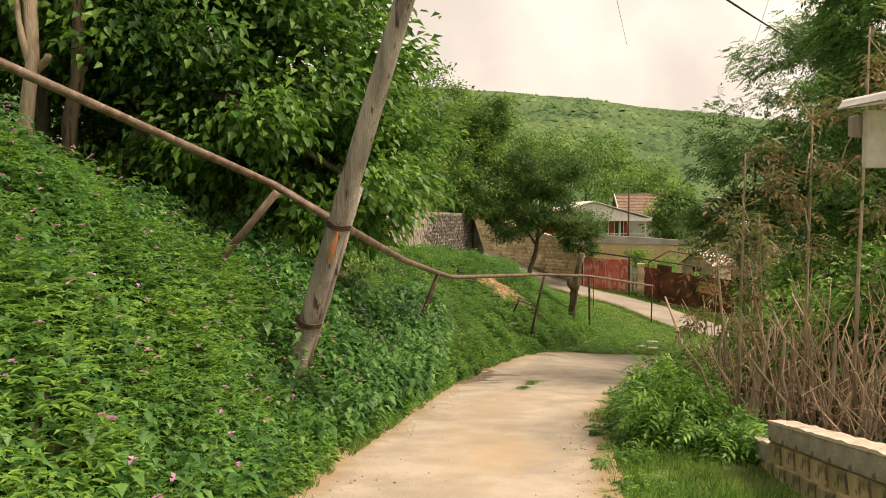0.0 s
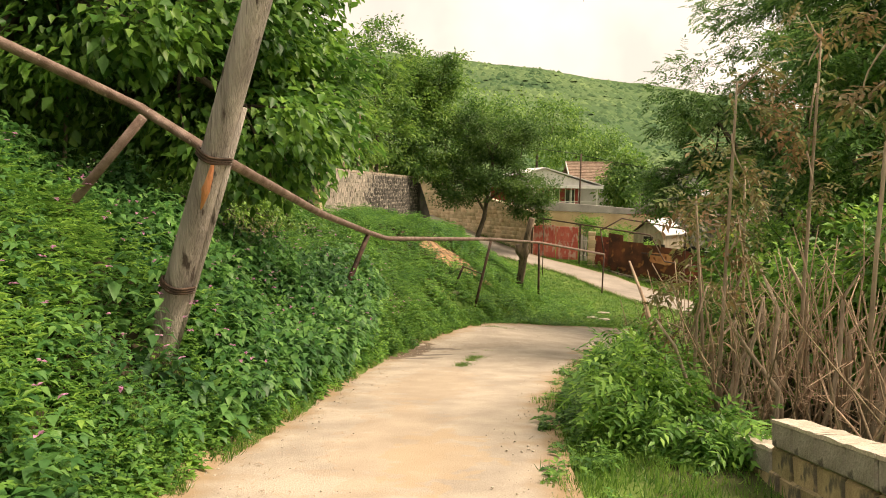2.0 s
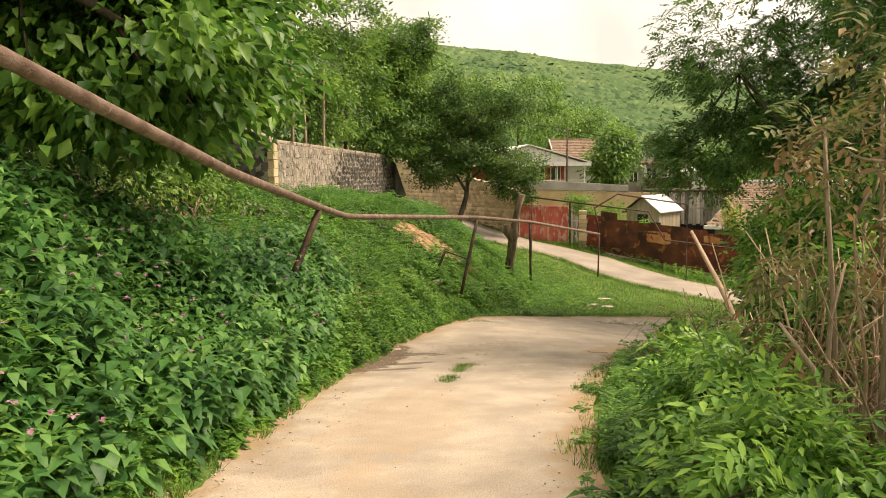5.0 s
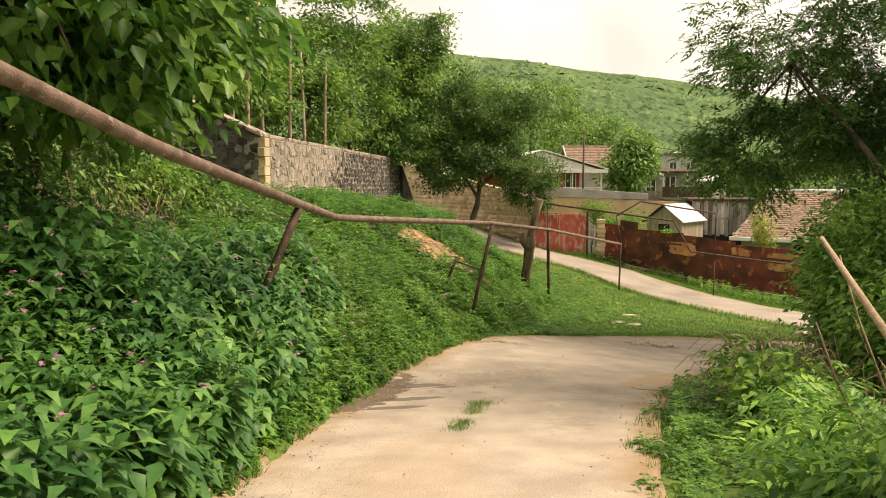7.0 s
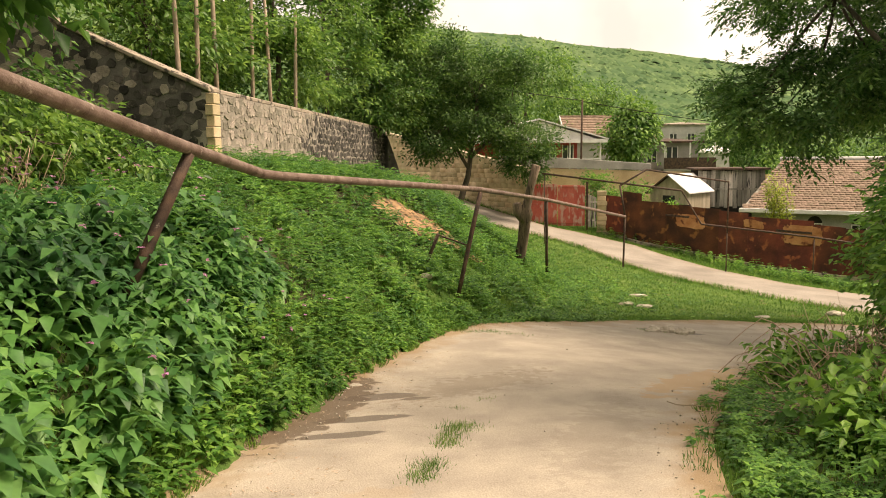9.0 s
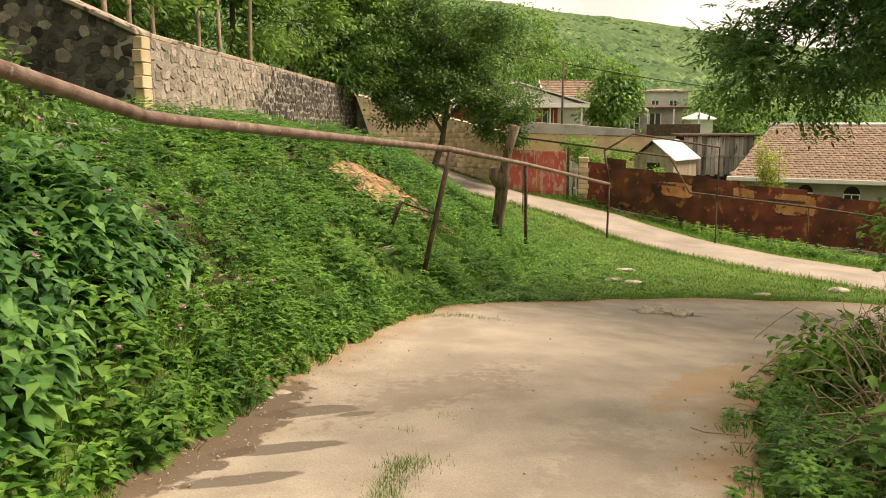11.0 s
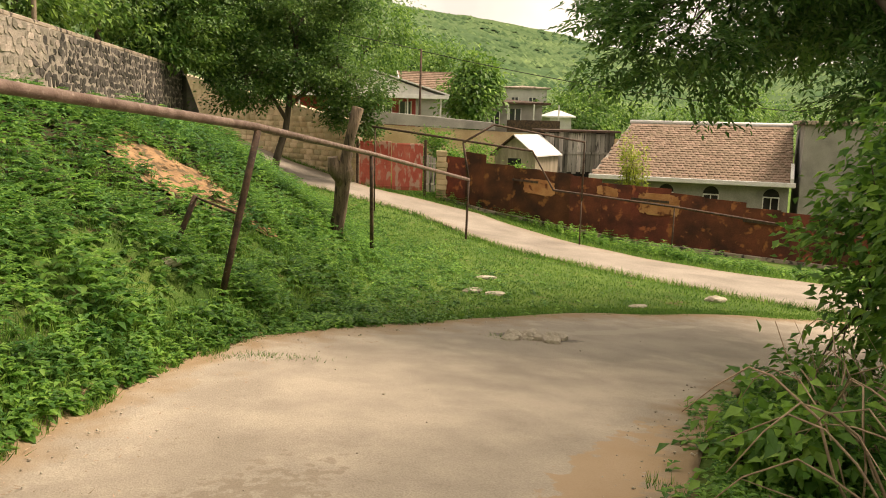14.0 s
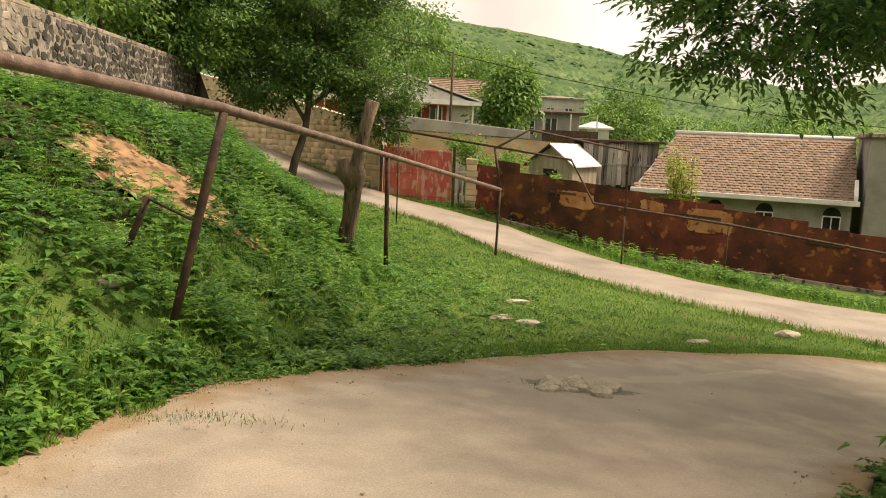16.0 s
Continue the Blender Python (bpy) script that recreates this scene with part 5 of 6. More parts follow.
for x, y, r, h in ((-3.4, 20.6, 1.0, 1.3), (-4.7, 21.8, 1.4, 1.9), (-2.9, 22.9, 1.0, 1.2), (-5.8, 19.4, 1.4, 1.8), (-6.5, 23, 1.6, 2.4), (-4.4, 24.6, 1.3, 1.5), (-6.5, 16.8, 1.4, 1.8)):
    z = float(lie(x, y))
    tree("undergrowth", [([(x, y, z - 0.1), (x + 0.1, y, z + h * 0.5)], 0.03), ([(x + 0.2, y, z - 0.1), (x + 0.4, y + 0.1, z + h * 0.5)], 0.03)], [((x + rng.normal(0, r * 0.4), y + rng.normal(0, r * 0.3), z + h * rng.uniform(0.2, 0.7)), (r * 0.6, r * 0.55, h * 0.35)) for _ in range(4)], 0.13, 22, 200, GARDENLEAF, BARK, "dark leafy undergrowth in the shade of the trees", spread=0.2, width=0.5, inner=0.3, category="bush")

# ---- right side: bushes, dry stalks, low wall ----


def bush(name, place, radii, leaf, mat, n, per, label, lumps=8, width=0.55, frond=0.0):
    x, y = place
    z = float(lie(x, y))
    rx, ry, rz = radii
    bl = [((x + rx * rng.uniform(-0.5, 0.5), y + ry * rng.uniform(-0.5, 0.5), z + rz * rng.uniform(0.25, 0.75)), (rx * rng.uniform(0.4, 0.65), ry * rng.uniform(0.4, 0.65), rz * rng.uniform(0.28, 0.42))) for _ in range(lumps)]
    return tree(name, [([(x + dx, y + dy, z - 0.1), (x + dx * 1.5, y + dy * 1.5, z + rz * 0.5)], 0.03) for dx, dy in ((0, 0), (0.2, 0.1), (-0.2, 0.15), (0.05, -0.2))], bl, leaf, per, n, mat, BARK, label, spread=leaf * 1.4, width=width, drop=0.35, inner=0.3, category="bush", gaps=0.45, frond=frond)


for (x, y), r, n in (((8.5, 20.3), (1.2, 1.2, 3.1), 480), ((9.7, 21.6), (1.4, 1.2, 3.5), 480), ((10.6, 20.2), (1.8, 1.5, 3.8), 420), ((6.2, 19.5), (0.45, 0.45, 0.55), 60), ((5.3, 11.8), (0.9, 1.0, 1.5), 190), ((4.9, 16.0), (0.45, 0.5, 0.6), 60), ((8.0, 18.6), (1.3, 1.4, 2.2), 380), ((7.2, 16.6), (1.2, 1.3, 1.7), 330), ((9.2, 17.2), (1.8, 1.8, 3.6), 420), ((7.6, 14.2), (1.6, 1.8, 2.7), 420), ((9.5, 14), (2.2, 2.2, 3.6), 380), ((6.8, 11.4), (1.5, 1.5, 2.4), 380), ((8.6, 10.0), (2.0, 2.0, 3.2), 360), ((6.6, 8.2), (1.4, 1.4, 2.2), 300), ((12.5, 19), (2.4, 2.2, 3.5), 300), ((12.5, 14), (2.5, 2.5, 4), 260)):
    bush("bush", (x, y), r, 0.13, BUSHLEAF, n, 18, "dense green bush beside the lane")
for (x, y), r, n in (((2.75, 9.8), (0.55, 0.7, 0.75), 190), ((3.2, 10.9), (0.6, 0.8, 0.85), 190), ((3.1, 8.9), (0.4, 0.4, 0.42), 70), ((3.75, 12.4), (0.65, 0.8, 0.75), 170), ((4.6, 14.4), (0.5, 0.8, 0.5), 110), ((5.9, 16.4), (0.5, 0.6, 0.5), 80)):
    bush("elder_clump", (x, y), r, 0.095, ELDERLEAF, n, 6, "lush low elder clump at the lane's edge", 5, 0.38, 0.25)


def stalks(name, x0, x1, y0, y1, n, h0, h1, r, label):
    ob = thing(name, label=label, category="stalks")
    runs = []
    for _ in range(n):
        x, y = rng.uniform(x0, x1), rng.uniform(y0, y1)
        h, lean = rng.uniform(h0, h1), rng.normal(0, 0.3, 2)
        z = float(lie(x, y)) - 0.1
        pts = [(x + lean[0] * h * s + rng.normal(0, 0.03), y + lean[1] * h * s + rng.normal(0, 0.03), z + h * s) for s in (0, 0.25, 0.5, 0.75, 1)]
        runs.append((pts, np.linspace(r * rng.uniform(0.5, 1.4), r * 0.35, 5)))
        for _ in range(2):
            a = np.array(pts[rng.integers(1, 4)])
            runs.append(([a, a + rng.normal(0, 0.12, 3) + [0, 0, 0.12], a + rng.normal(0, 0.2, 3) + [0, 0, 0.3]], [r * 0.4, r * 0.3, r * 0.15]))
    for run in runs[:72:3]:
        part("stem", tubes("stem", [run], DRY, 5, 0.1), DRY, ob)
    tagged(part("stem_thicket", tubes("stem_thicket", [q for k, q in enumerate(runs) if k > 71 or k % 3], DRY, 5, 0.1), DRY, ob), kind="stuff")
    return ob


stalks("dry_stalks", 3.7, 5.6, 9.8, 12.8, 130, 0.6, 2.0, 0.014, "thicket of dry broken brown stalks")
stalks("dry_stalks", 4.1, 6.0, 8.2, 10.5, 90, 0.7, 2.3, 0.014, "thicket of dry broken brown stalks")
stalks("dry_stalks", 6.6, 8.0, 17.6, 20.2, 50, 0.5, 1.1, 0.012, "thin dry brambles under the bush")
stalks("dry_stalks", -4.2, -2.3, 18.6, 20.2, 90, 0.3, 0.9, 0.008, "heap of dry brown brush in the shade")
for x, y, h, lx in ((3.8, 10.4, 3.6, 0.05), (4.55, 10.2, 4.1, 0.05), (4.66, 9.2, 4.75, 0.1), (4.6, 11.6, 3.0, -0.1), (5.25, 9.2, 4.2, 0.1), (5.3, 9.55, 4.3, 0.2), (5.9, 10.8, 3.4, 0.2), (3.9, 11.0, 2.5, -0.2)):
    z = float(lie(x, y))
    tip = np.array((x + lx, y, z + h))
    tall = tree("tall_sapling", [([(x, y, z - 0.1), (x + lx * 0.3, y, z + h * 0.4), (x + lx * 0.8, y, z + h * 0.8), tip], 0.024)], [(tip - [0, 0, 0.15], (0.26, 0.26, 0.4)), (tip - [0.05, 0, 0.85], (0.3, 0.3, 0.3)), (tip - [0.1, 0, 1.5], (0.28, 0.28, 0.25))], 0.1, 4, 26, REDLEAF, PALEBARK, "tall thin sapling with young reddish leaves", spread=(0.1, 0.1, 0.08), width=0.36, drop=0.45, category="sapling", gaps=9, twigs=2, frond=0.26)
brambles = thing("bramble_tangle", label="tangle of dry arching bramble canes beside the lane", category="brambles")
runs = []
for _ in range(170):
    a = np.array((rng.uniform(5.2, 7.4), rng.uniform(15.6, 20.4), 0))
    if beside(RIGHT_EDGE, a[0], a[1]) > -1.05:
        continue
    a[2] = float(lie(a[0], a[1])) - 0.05
    way = unit(np.array((rng.normal(0, 0.6), rng.normal(0.2, 1), 0)))
    reach, lift = rng.uniform(0.4, 1.2), rng.uniform(0.35, 1.0)
    runs.append(([a + way * reach * s_ + np.array((0, 0, lift * math.sin(s_ * 2.5))) + rng.normal(0, 0.02, 3) for s_ in np.linspace(0, 1, 7)], np.linspace(rng.uniform(0.006, 0.012), 0.003, 7)))
for run in runs[:30]:
    part("cane", tubes("cane", [run], DRY, 5), DRY, brambles)
tagged(part("cane_mass", tubes("cane_mass", runs[30:], DRY, 4), DRY, brambles), kind="stuff")
heap = thing("brush_heap", label="heap of brown dry cut brush beside the lane", category="brush")
runs = []
for _ in range(420):
    a = np.array((5.5 + rng.normal(0, 0.45), 16.9 + rng.normal(0, 0.5), 0))
    a[2] = float(lie(a[0], a[1])) + abs(rng.normal(0, 0.16)) + 0.02
    d = unit(rng.normal(0, 1, 3) * [1, 1, 0.35]) * rng.uniform(0.25, 0.8)
    runs.append(([a, a + d * 0.5 + rng.normal(0, 0.04, 3), a + d], [0.006, 0.005, 0.003]))
tagged(part("twig_mass", tubes("twig_mass", runs, DRY, 4), DRY, heap), kind="stuff")
for x, y, h, r_, lx in ((4.0, 10.6, 1.5, 0.05, 0.1), (4.35, 10.1, 1.75, 0.04, -0.12), (4.6, 10.8, 1.3, 0.06, 0.05), (3.8, 11.4, 1.2, 0.035, 0.2), (4.9, 9.4, 1.6, 0.06, 0.15), (5.35, 9.0, 1.0, 0.05, 0.02), (3.65, 10.3, 1.25, 0.03, -0.2), (4.2, 11.8, 1.5, 0.03, 0.15), (3.9, 10.0, 1.5, 0.028, 0.1), (4.1, 9.7, 1.2, 0.035, -0.15), (4.45, 9.6, 1.9, 0.03, 0.2), (3.7, 10.9, 1.6, 0.026, 0.05), (4.75, 10.3, 1.9, 0.04, -0.1), (5.1, 10.3, 1.4, 0.05, 0.1), (4.4, 11.3, 1.9, 0.028, -0.05), (5.5, 9.9, 1.5, 0.04, 0.25)):
    z = float(lie(x, y))
    broken = thing("broken_stem", (x, y, z - 0.1), 0, "thick bare broken stem in the dry thicket", "stem", "broken stems group")
    part("stem", tubes("stem", [([(0, 0, 0), (lx * 0.4 + rng.normal(0, 0.05), 0.02, h * 0.25), (lx * 0.7 + rng.normal(0, 0.06), rng.normal(0, 0.05), h * 0.5), (lx * 1.6 + rng.normal(0, 0.07), rng.normal(0, 0.08), h * 0.78), (lx * 2.4 + rng.normal(0, 0.1), rng.normal(0, 0.1), h)], [r_, r_ * 0.85, r_ * 0.75, r_ * 0.6, r_ * 0.3])], PALEBARK, 8, 0.1), PALEBARK, broken)
stick = thing("leaning_stick", label="long pale broken branch leaning in the clump", category="branch")
part("branch", tubes("branch", [([(3.5, 10.9, -1.15), (3.51, 11.4, -0.8), (3.54, 12.1, -0.28), (3.5, 12.75, 0.21)], [0.03, 0.027, 0.024, 0.015])], DRY, 7), DRY, stick)

low_wall = thing("low_block_wall", label="low broken limestone block wall beside the lane", category="wall")
block_shape = [boxed(-0.27, 0.27, -0.1, 0.1, -0.11, 0.11, bevel=0.016) for _ in range(3)]
shapes = []
for bm in block_shape:
    for v in bm.verts:
        v.co += Vector((random.uniform(-0.008, 0.008), random.uniform(-0.008, 0.008), random.uniform(-0.006, 0.006)))
    me = bpy.data.meshes.new("block")
    bm.to_mesh(me)
    bm.free()
    me.materials.append(BLOCKOLD)
    shapes.append(me)
WALLCAP = material("weathered_grey_cap", (0.20, 0.18, 0.15), (0.36, 0.33, 0.28), 3, rough=0.95, fine=45, bump=0.7, spot=(0.09, 0.08, 0.07), spot_at=0.6)
WALLTOP = material("pale_worn_cap_top", (0.42, 0.36, 0.28), (0.58, 0.51, 0.42), 4, rough=0.95, fine=45, bump=0.6, spot=(0.26, 0.22, 0.17), spot_at=0.66)
wall_turn = math.degrees(math.atan2(-3.6, -0.5))
for c in np.arange(0.0, 5.6, 0.425):
    low = c < 1.1
    top = (-0.93 if low else -0.70) + 0.19 * c
    px, py = 3.5 - 0.139 * c, 9.1 - c
    cap = part("cap_stone", boxed(-0.21, 0.205, -0.12, 0.12, -0.2, -0.012, bevel=0.015), WALLCAP, low_wall, "dark weathered cap stone")
    cap.matrix_basis = pose(px, py, top, 0, -10.6, wall_turn + rng.normal(0, 1.0))
    crust = bmesh.new()
    bmesh.ops.create_grid(crust, x_segments=7, y_segments=4, size=0.5)
    for v in crust.verts:
        v.co = Vector((v.co.x * 0.43, v.co.y * 0.25, 0.004 + 0.016 * noise.noise(Vector((v.co.x * 3 + c * 7, v.co.y * 3, c)))))
    rim = bmesh.ops.extrude_face_region(crust, geom=crust.faces[:])
    for v in rim["geom"]:
        if isinstance(v, bmesh.types.BMVert):
            v.co.z = -0.02
    bmesh.ops.recalc_face_normals(crust, faces=crust.faces[:])
    part("cap_top", crust, WALLTOP, cap, "pale worn top")
    for r in range(4):
        ob = new("block", shapes[(int(c * 5) + r) % 3])
        ob.parent = low_wall
        ob.matrix_basis = pose(px + 0.01 * (r % 2), py + 0.2 * (r % 2), top - 0.315 - r * 0.222 + rng.normal(0, 0.005), 0, -10.6, wall_turn + rng.normal(0, 1.2)) @ Matrix.Diagonal((0.76, 1, 0.97, 1))

lean_to = thing("lean_to", (1.16, 2.42, 1.57), 8, "corner of a board lean-to under a corrugated sheet", "shed")
cw = np.linspace(-0.01, 0.75, 130)
wave = 0.011 * np.sin(cw * 2 * np.pi / 0.036)
cov = [(c, yy, 0.325 + z + 0.12 * c + d) for yy in (-0.16, 0.03) for d in (0, 0.004) for c, z in zip(cw, wave)]
n = len(cw)
part("cover", mesh_from("cover", cov, [f for k in range(n - 1) for f in ((k, 2 * n + k, 2 * n + k + 1, k + 1), (n + k, n + k + 1, 3 * n + k + 1, 3 * n + k), (k, k + 1, n + k + 1, n + k))], WHITE, True), WHITE, lean_to, "white corrugated cover")
for k in range(6):
    part("board", boxed(0.06 + 0.1 * k, 0.155 + 0.1 * k, 0.0, 0.02, 0.15 + 0.012 * math.sin(k * 4), 0.31 + 0.012 * k, bevel=0.003), PLASTER_LIGHT, lean_to)
part("beam", boxed(0.05, 0.7, 0.022, 0.07, 0.24, 0.30, bevel=0.004), GREYWOOD, lean_to)
part("post", boxed(0.62, 0.68, 0.022, 0.07, -1.95, 0.24, bevel=0.004), GREYWOOD, lean_to, "grey wooden post")

for pts, r_, limbs, text in (([(-5.86, 11.5, 1.6), (-5.8, 11.5, 2.9), (-5.7, 11.5, 3.7), (-5.72, 11.5, 4.9)], 0.13, [((-5.75, 11.5, 3.5), (-5.45, 11.45, 3.75), 0.07), ((-5.72, 11.5, 3.6), (-5.9, 11.5, 4.7), 0.06)], "pale lopped tree trunk with broken limbs"), ([(-5.5, 12.0, 1.6), (-5.42, 12.0, 2.9), (-5.3, 12.0, 3.5), (-5.22, 12.0, 5.4)], 0.11, [((-5.3, 12.0, 3.5), (-5.12, 11.95, 3.9), 0.05)], "twisted brown tree trunk above the bank")):
    bark_ = PALEBARK if "pale" in text else STUMPBARK
    lopped = thing("lopped_trunk", label=text, category="trunk", group="lopped trunks")
    part("trunk", tubes("trunk", [(pts, np.linspace(r_, r_ * 0.7, 4))], bark_, 12, 0.16), bark_, lopped)
    for a, b, q in limbs:
        part("limb", tubes("limb", [(limb_points(a, b, 0.1), np.linspace(q, q * 0.6, 6))], bark_, 8, 0.16), bark_, lopped)

# ---- plants of the bank ----


def scatter(n, x0, x1, y0, y1, keep):
    x, y = rng.uniform(x0, x1, n), rng.uniform(y0, y1, n)
    ok = keep(x, y)
    return x[ok], y[ok]


def along_line(line, n, lo, hi, y0, y1):
    """Random places beside a line, at offsets lo to hi to its left."""
    p = resample(line, 1200)
    k = rng.integers(0, 1199, n)
    t = unit(p[k + 1] - p[k])
    off = lo + (hi - lo) * rng.uniform(0, 1, n) ** 1.4
    q = p[k] + (p[k + 1] - p[k]) * rng.uniform(0, 1, (n, 1)) + np.stack([-t[:, 1], t[:, 0]], -1) * off[:, None]
    ok = (q[:, 1] > y0) & (q[:, 1] < y1) & (q[:, 0] < 26)
    return q[ok, 0], q[ok, 1]


def bare(x, y):
    """Where the slope has slipped and shows bare earth."""
    return ((x - 2.05) / 0.9) ** 2 + ((y - 28.3) / 0.7) ** 2 + 0.7 * np.sin(x * 9) * np.sin(y * 8) < 1


def off_road(x, y):
    a = (beside(LEFT_EDGE, x, y) > 0.03) & (beside(B_NEAR, x, y) < -0.05)
    return a


def on_bank(lo, hi):
    return lambda x, y: (beside(TOE, x, y) > lo) & (beside(TOE, x, y) < hi) & ~bare(x, y)


def slope_normal(x, y):
    e = 0.15
    return unit(np.stack([lie(x - e, y) - lie(x + e, y), lie(x, y - e) - lie(x, y + e), np.full(np.shape(x), 2 * e)], -1))


def herbs(name, x, y, h, tiers, leaf, width, mat, label, outward=0.5, pairs=2, lobes=1, tilt=0.25, rough_top=0.75, taper=1.0):
    """Plants with tiers of leaves up a stem that leans out of the slope."""
    n = len(x)
    base = np.stack([x, y, lie(x, y) - 0.02], -1)
    lean = unit(slope_normal(x, y) * outward + np.array([0, 0, 1.0]) + rng.normal(0, 0.12, (n, 3)))
    clump = np.array([noise.noise(Vector((a * 1.1, b * 1.1, h * 9))) for a, b in zip(x, y)])
    H = (h * rng.uniform(0.65, 1.2, n) * taper * np.clip(1 + rough_top * clump, 0.35, 1.9))[:, None]
    groups = []
    for t in range(tiers):
        s = (t + 1.2) / (tiers + 0.2)
        at = base + lean * H * s
        turn = rng.uniform(0, 2 * np.pi, n)
        for p in range(pairs):
            a = turn + p * 2 * np.pi / pairs + t * 1.57
            along = np.stack([np.cos(a), np.sin(a), np.full(n, tilt - 0.35 * (1 - s)) + rng.normal(0, 0.2, n)], -1)
            L = leaf * rng.uniform(0.65, 1.3, n) * (1.15 - 0.45 * s * s) * np.clip(1 + 0.35 * clump, 0.6, 1.4)
            top = np.tile([0, 0, 1.0], (n, 1)) + lean * 0.5
            if lobes == 1:
                groups.append(leaf_arrays(at, along, top, L, L * width, 0.12, 0.3, mat is not NETTLE))
                continue
            stalk = at + unit(along) * L[:, None] * 0.45
            side = unit(np.cross(along, top))
            for q in np.linspace(-1, 1, lobes):
                groups.append(leaf_arrays(stalk, unit(along) * math.cos(q * 1.25) + side * math.sin(q * 1.25), top, L * (1 - 0.3 * abs(q)), L * width, 0.1, 0.25, True))
    ob = new(name, leaf_mesh(name, groups, mat))
    return tagged(ob, label, "plants", kind="stuff")


x, y = scatter(13000, -5.5, 3.2, 9.0, 20.5, lambda x, y: on_bank(0.12, 4.4)(x, y) & (np.hypot(x + 1.6, y - 9.5) > 0.38) & (np.hypot(x + 2.75, (y - 9.8) * 0.7) > 0.8) & (beside(TOE, x, y) < np.interp(y, [15, 18, 20.5], [4.4, 2.2, 0.4])) & (beside(TOE, x, y) > np.interp(y, [16, 18, 20.5], [0.1, 0.5, 0.9])))
herbs("nettles", x, y, 0.55, 5, 0.165, 0.55, NETTLE, "dark green nettles covering the steep bank", tilt=-0.15, taper=np.interp(y, [15.5, 20], [1, 0.4]))


def near_pole(x, y):
    """Distance to the foot of the pole, counted short on the side that the lane falls from."""
    return np.hypot(x + 1.6, np.where(y < 9.6, (y - 9.3) * 0.5, y - 9.6))


x, y = scatter(3600, -6.0, 0, 0.5, 9.5, lambda x, y: on_bank(0.12, 4.4)(x, y) & (near_pole(x, y) > 0.3))
herbs("nettles", x, y, 0.36, 4, 0.11, 0.6, NETTLE, "dark green nettles covering the steep bank", tilt=-0.1)
x, y = scatter(7200, -6.5, 0, 0.5, 13.5, on_bank(0.1, 5.0))
herbs("light_herbs", x, y, 0.3, 3, 0.062, 0.55, HERB, "low herbs with lobed leaves on the bank", pairs=3, lobes=3)
x, y = scatter(17000, -3.0, 8.5, 17.0, 42, on_bank(0.0, 7.5))
herbs("bank_herbs", x, y, 0.2, 2, 0.105, 0.6, HERB, "low green herbs on the gentler slope", pairs=4, rough_top=1.8)
x, y = scatter(4400, -3.0, 7.5, 18.0, 40, on_bank(0.3, 7.5))
grow = np.array([noise.noise(Vector((a * 0.8, b * 0.8, 5))) for a, b in zip(x, y)]) > 0.02
herbs("clump_weeds", x[grow], y[grow], 0.34, 4, 0.095, 0.26, HERB, "bright leafy weeds in clumps on the slope", pairs=4, tilt=0.35, lobes=3)
x, y = scatter(16000, 1.5, 11, 21, 42, lambda x, y: off_road(x, y) & (beside(TOE, x, y) <= 0.1) & (rng.uniform(0, 1, len(x)) < np.exp(beside(TOE, x, y) * 0.9)))
herbs("meadow_herbs", x, y, 0.1, 2, 0.1, 0.6, HERB, "low herbs thinning out into the grass", pairs=3)
x, y = scatter(1500, -4.0, 4.5, 19.5, 36, on_bank(1.4, 8))
herbs("bank_weeds", x, y, 0.3, 4, 0.13, 0.42, NETTLE, "taller dark weeds on the slope below the wall", pairs=3)
x, y = scatter(1700, -12, -3, 1, 17, on_bank(4.0, 10))
herbs("shade_weeds", x, y, 0.5, 4, 0.18, 0.5, NETTLE, "dark weeds in the shade of the tree", pairs=3)
x, y = scatter(2300, -6.0, 0, 0.5, 11.0, lambda x, y: on_bank(0.5, 5.0)(x, y) & (near_pole(x, y) > 0.6))
herbs("tall_herbs", x, y, 0.5, 4, 0.105, 0.22, BUSHLEAF, "taller light green herbs with whorls of narrow leaves", pairs=4, outward=0.25, lobes=3, tilt=0.45)
x, y = scatter(900, -5.5, 1.0, 1.5, 20, on_bank(0.2, 4.0))
n = len(x)
at = np.stack([x, y, lie(x, y)], -1) + slope_normal(x, y) * 0.3 + np.array([0, 0, 0.28]) + rng.normal(0, 0.06, (n, 3))
flowers = new("wild_flowers", leaf_mesh("wild_flowers", [leaf_arrays(at, unit(rng.normal(0, 1, (n, 3)) * [1, 1, 0.3]), np.tile([0, 0, 1.0], (n, 1)), np.full(n, 0.035), np.full(n, 0.03)) for _ in range(4)], BLOSSOM))
tagged(flowers, "small pink wild flowers scattered on the bank", "flowers", kind="stuff")


def blade_mesh(name, base, along, face, L, w):
    side = unit(np.cross(along, face)) * w * 0.5
    v = np.stack([base - side, base + side, base + along * L[:, None]], 1).reshape(-1, 3)
    return big_mesh(name, v, np.arange(len(v)).reshape(-1, 3), GRASS)


def grass(name, x, y, h, w, label):
    n = len(x)
    base = np.stack([x, y, lie(x, y) - 0.01], -1)
    along = unit(np.array([0, 0, 1.0]) + rng.normal(0, 0.4, (n, 3)))
    face = unit(rng.normal(0, 1, (n, 3)))
    ob = new(name, blade_mesh(name, base, along, face, h * rng.uniform(0.5, 1.4, n), w))
    return tagged(ob, label, "grass", kind="stuff")


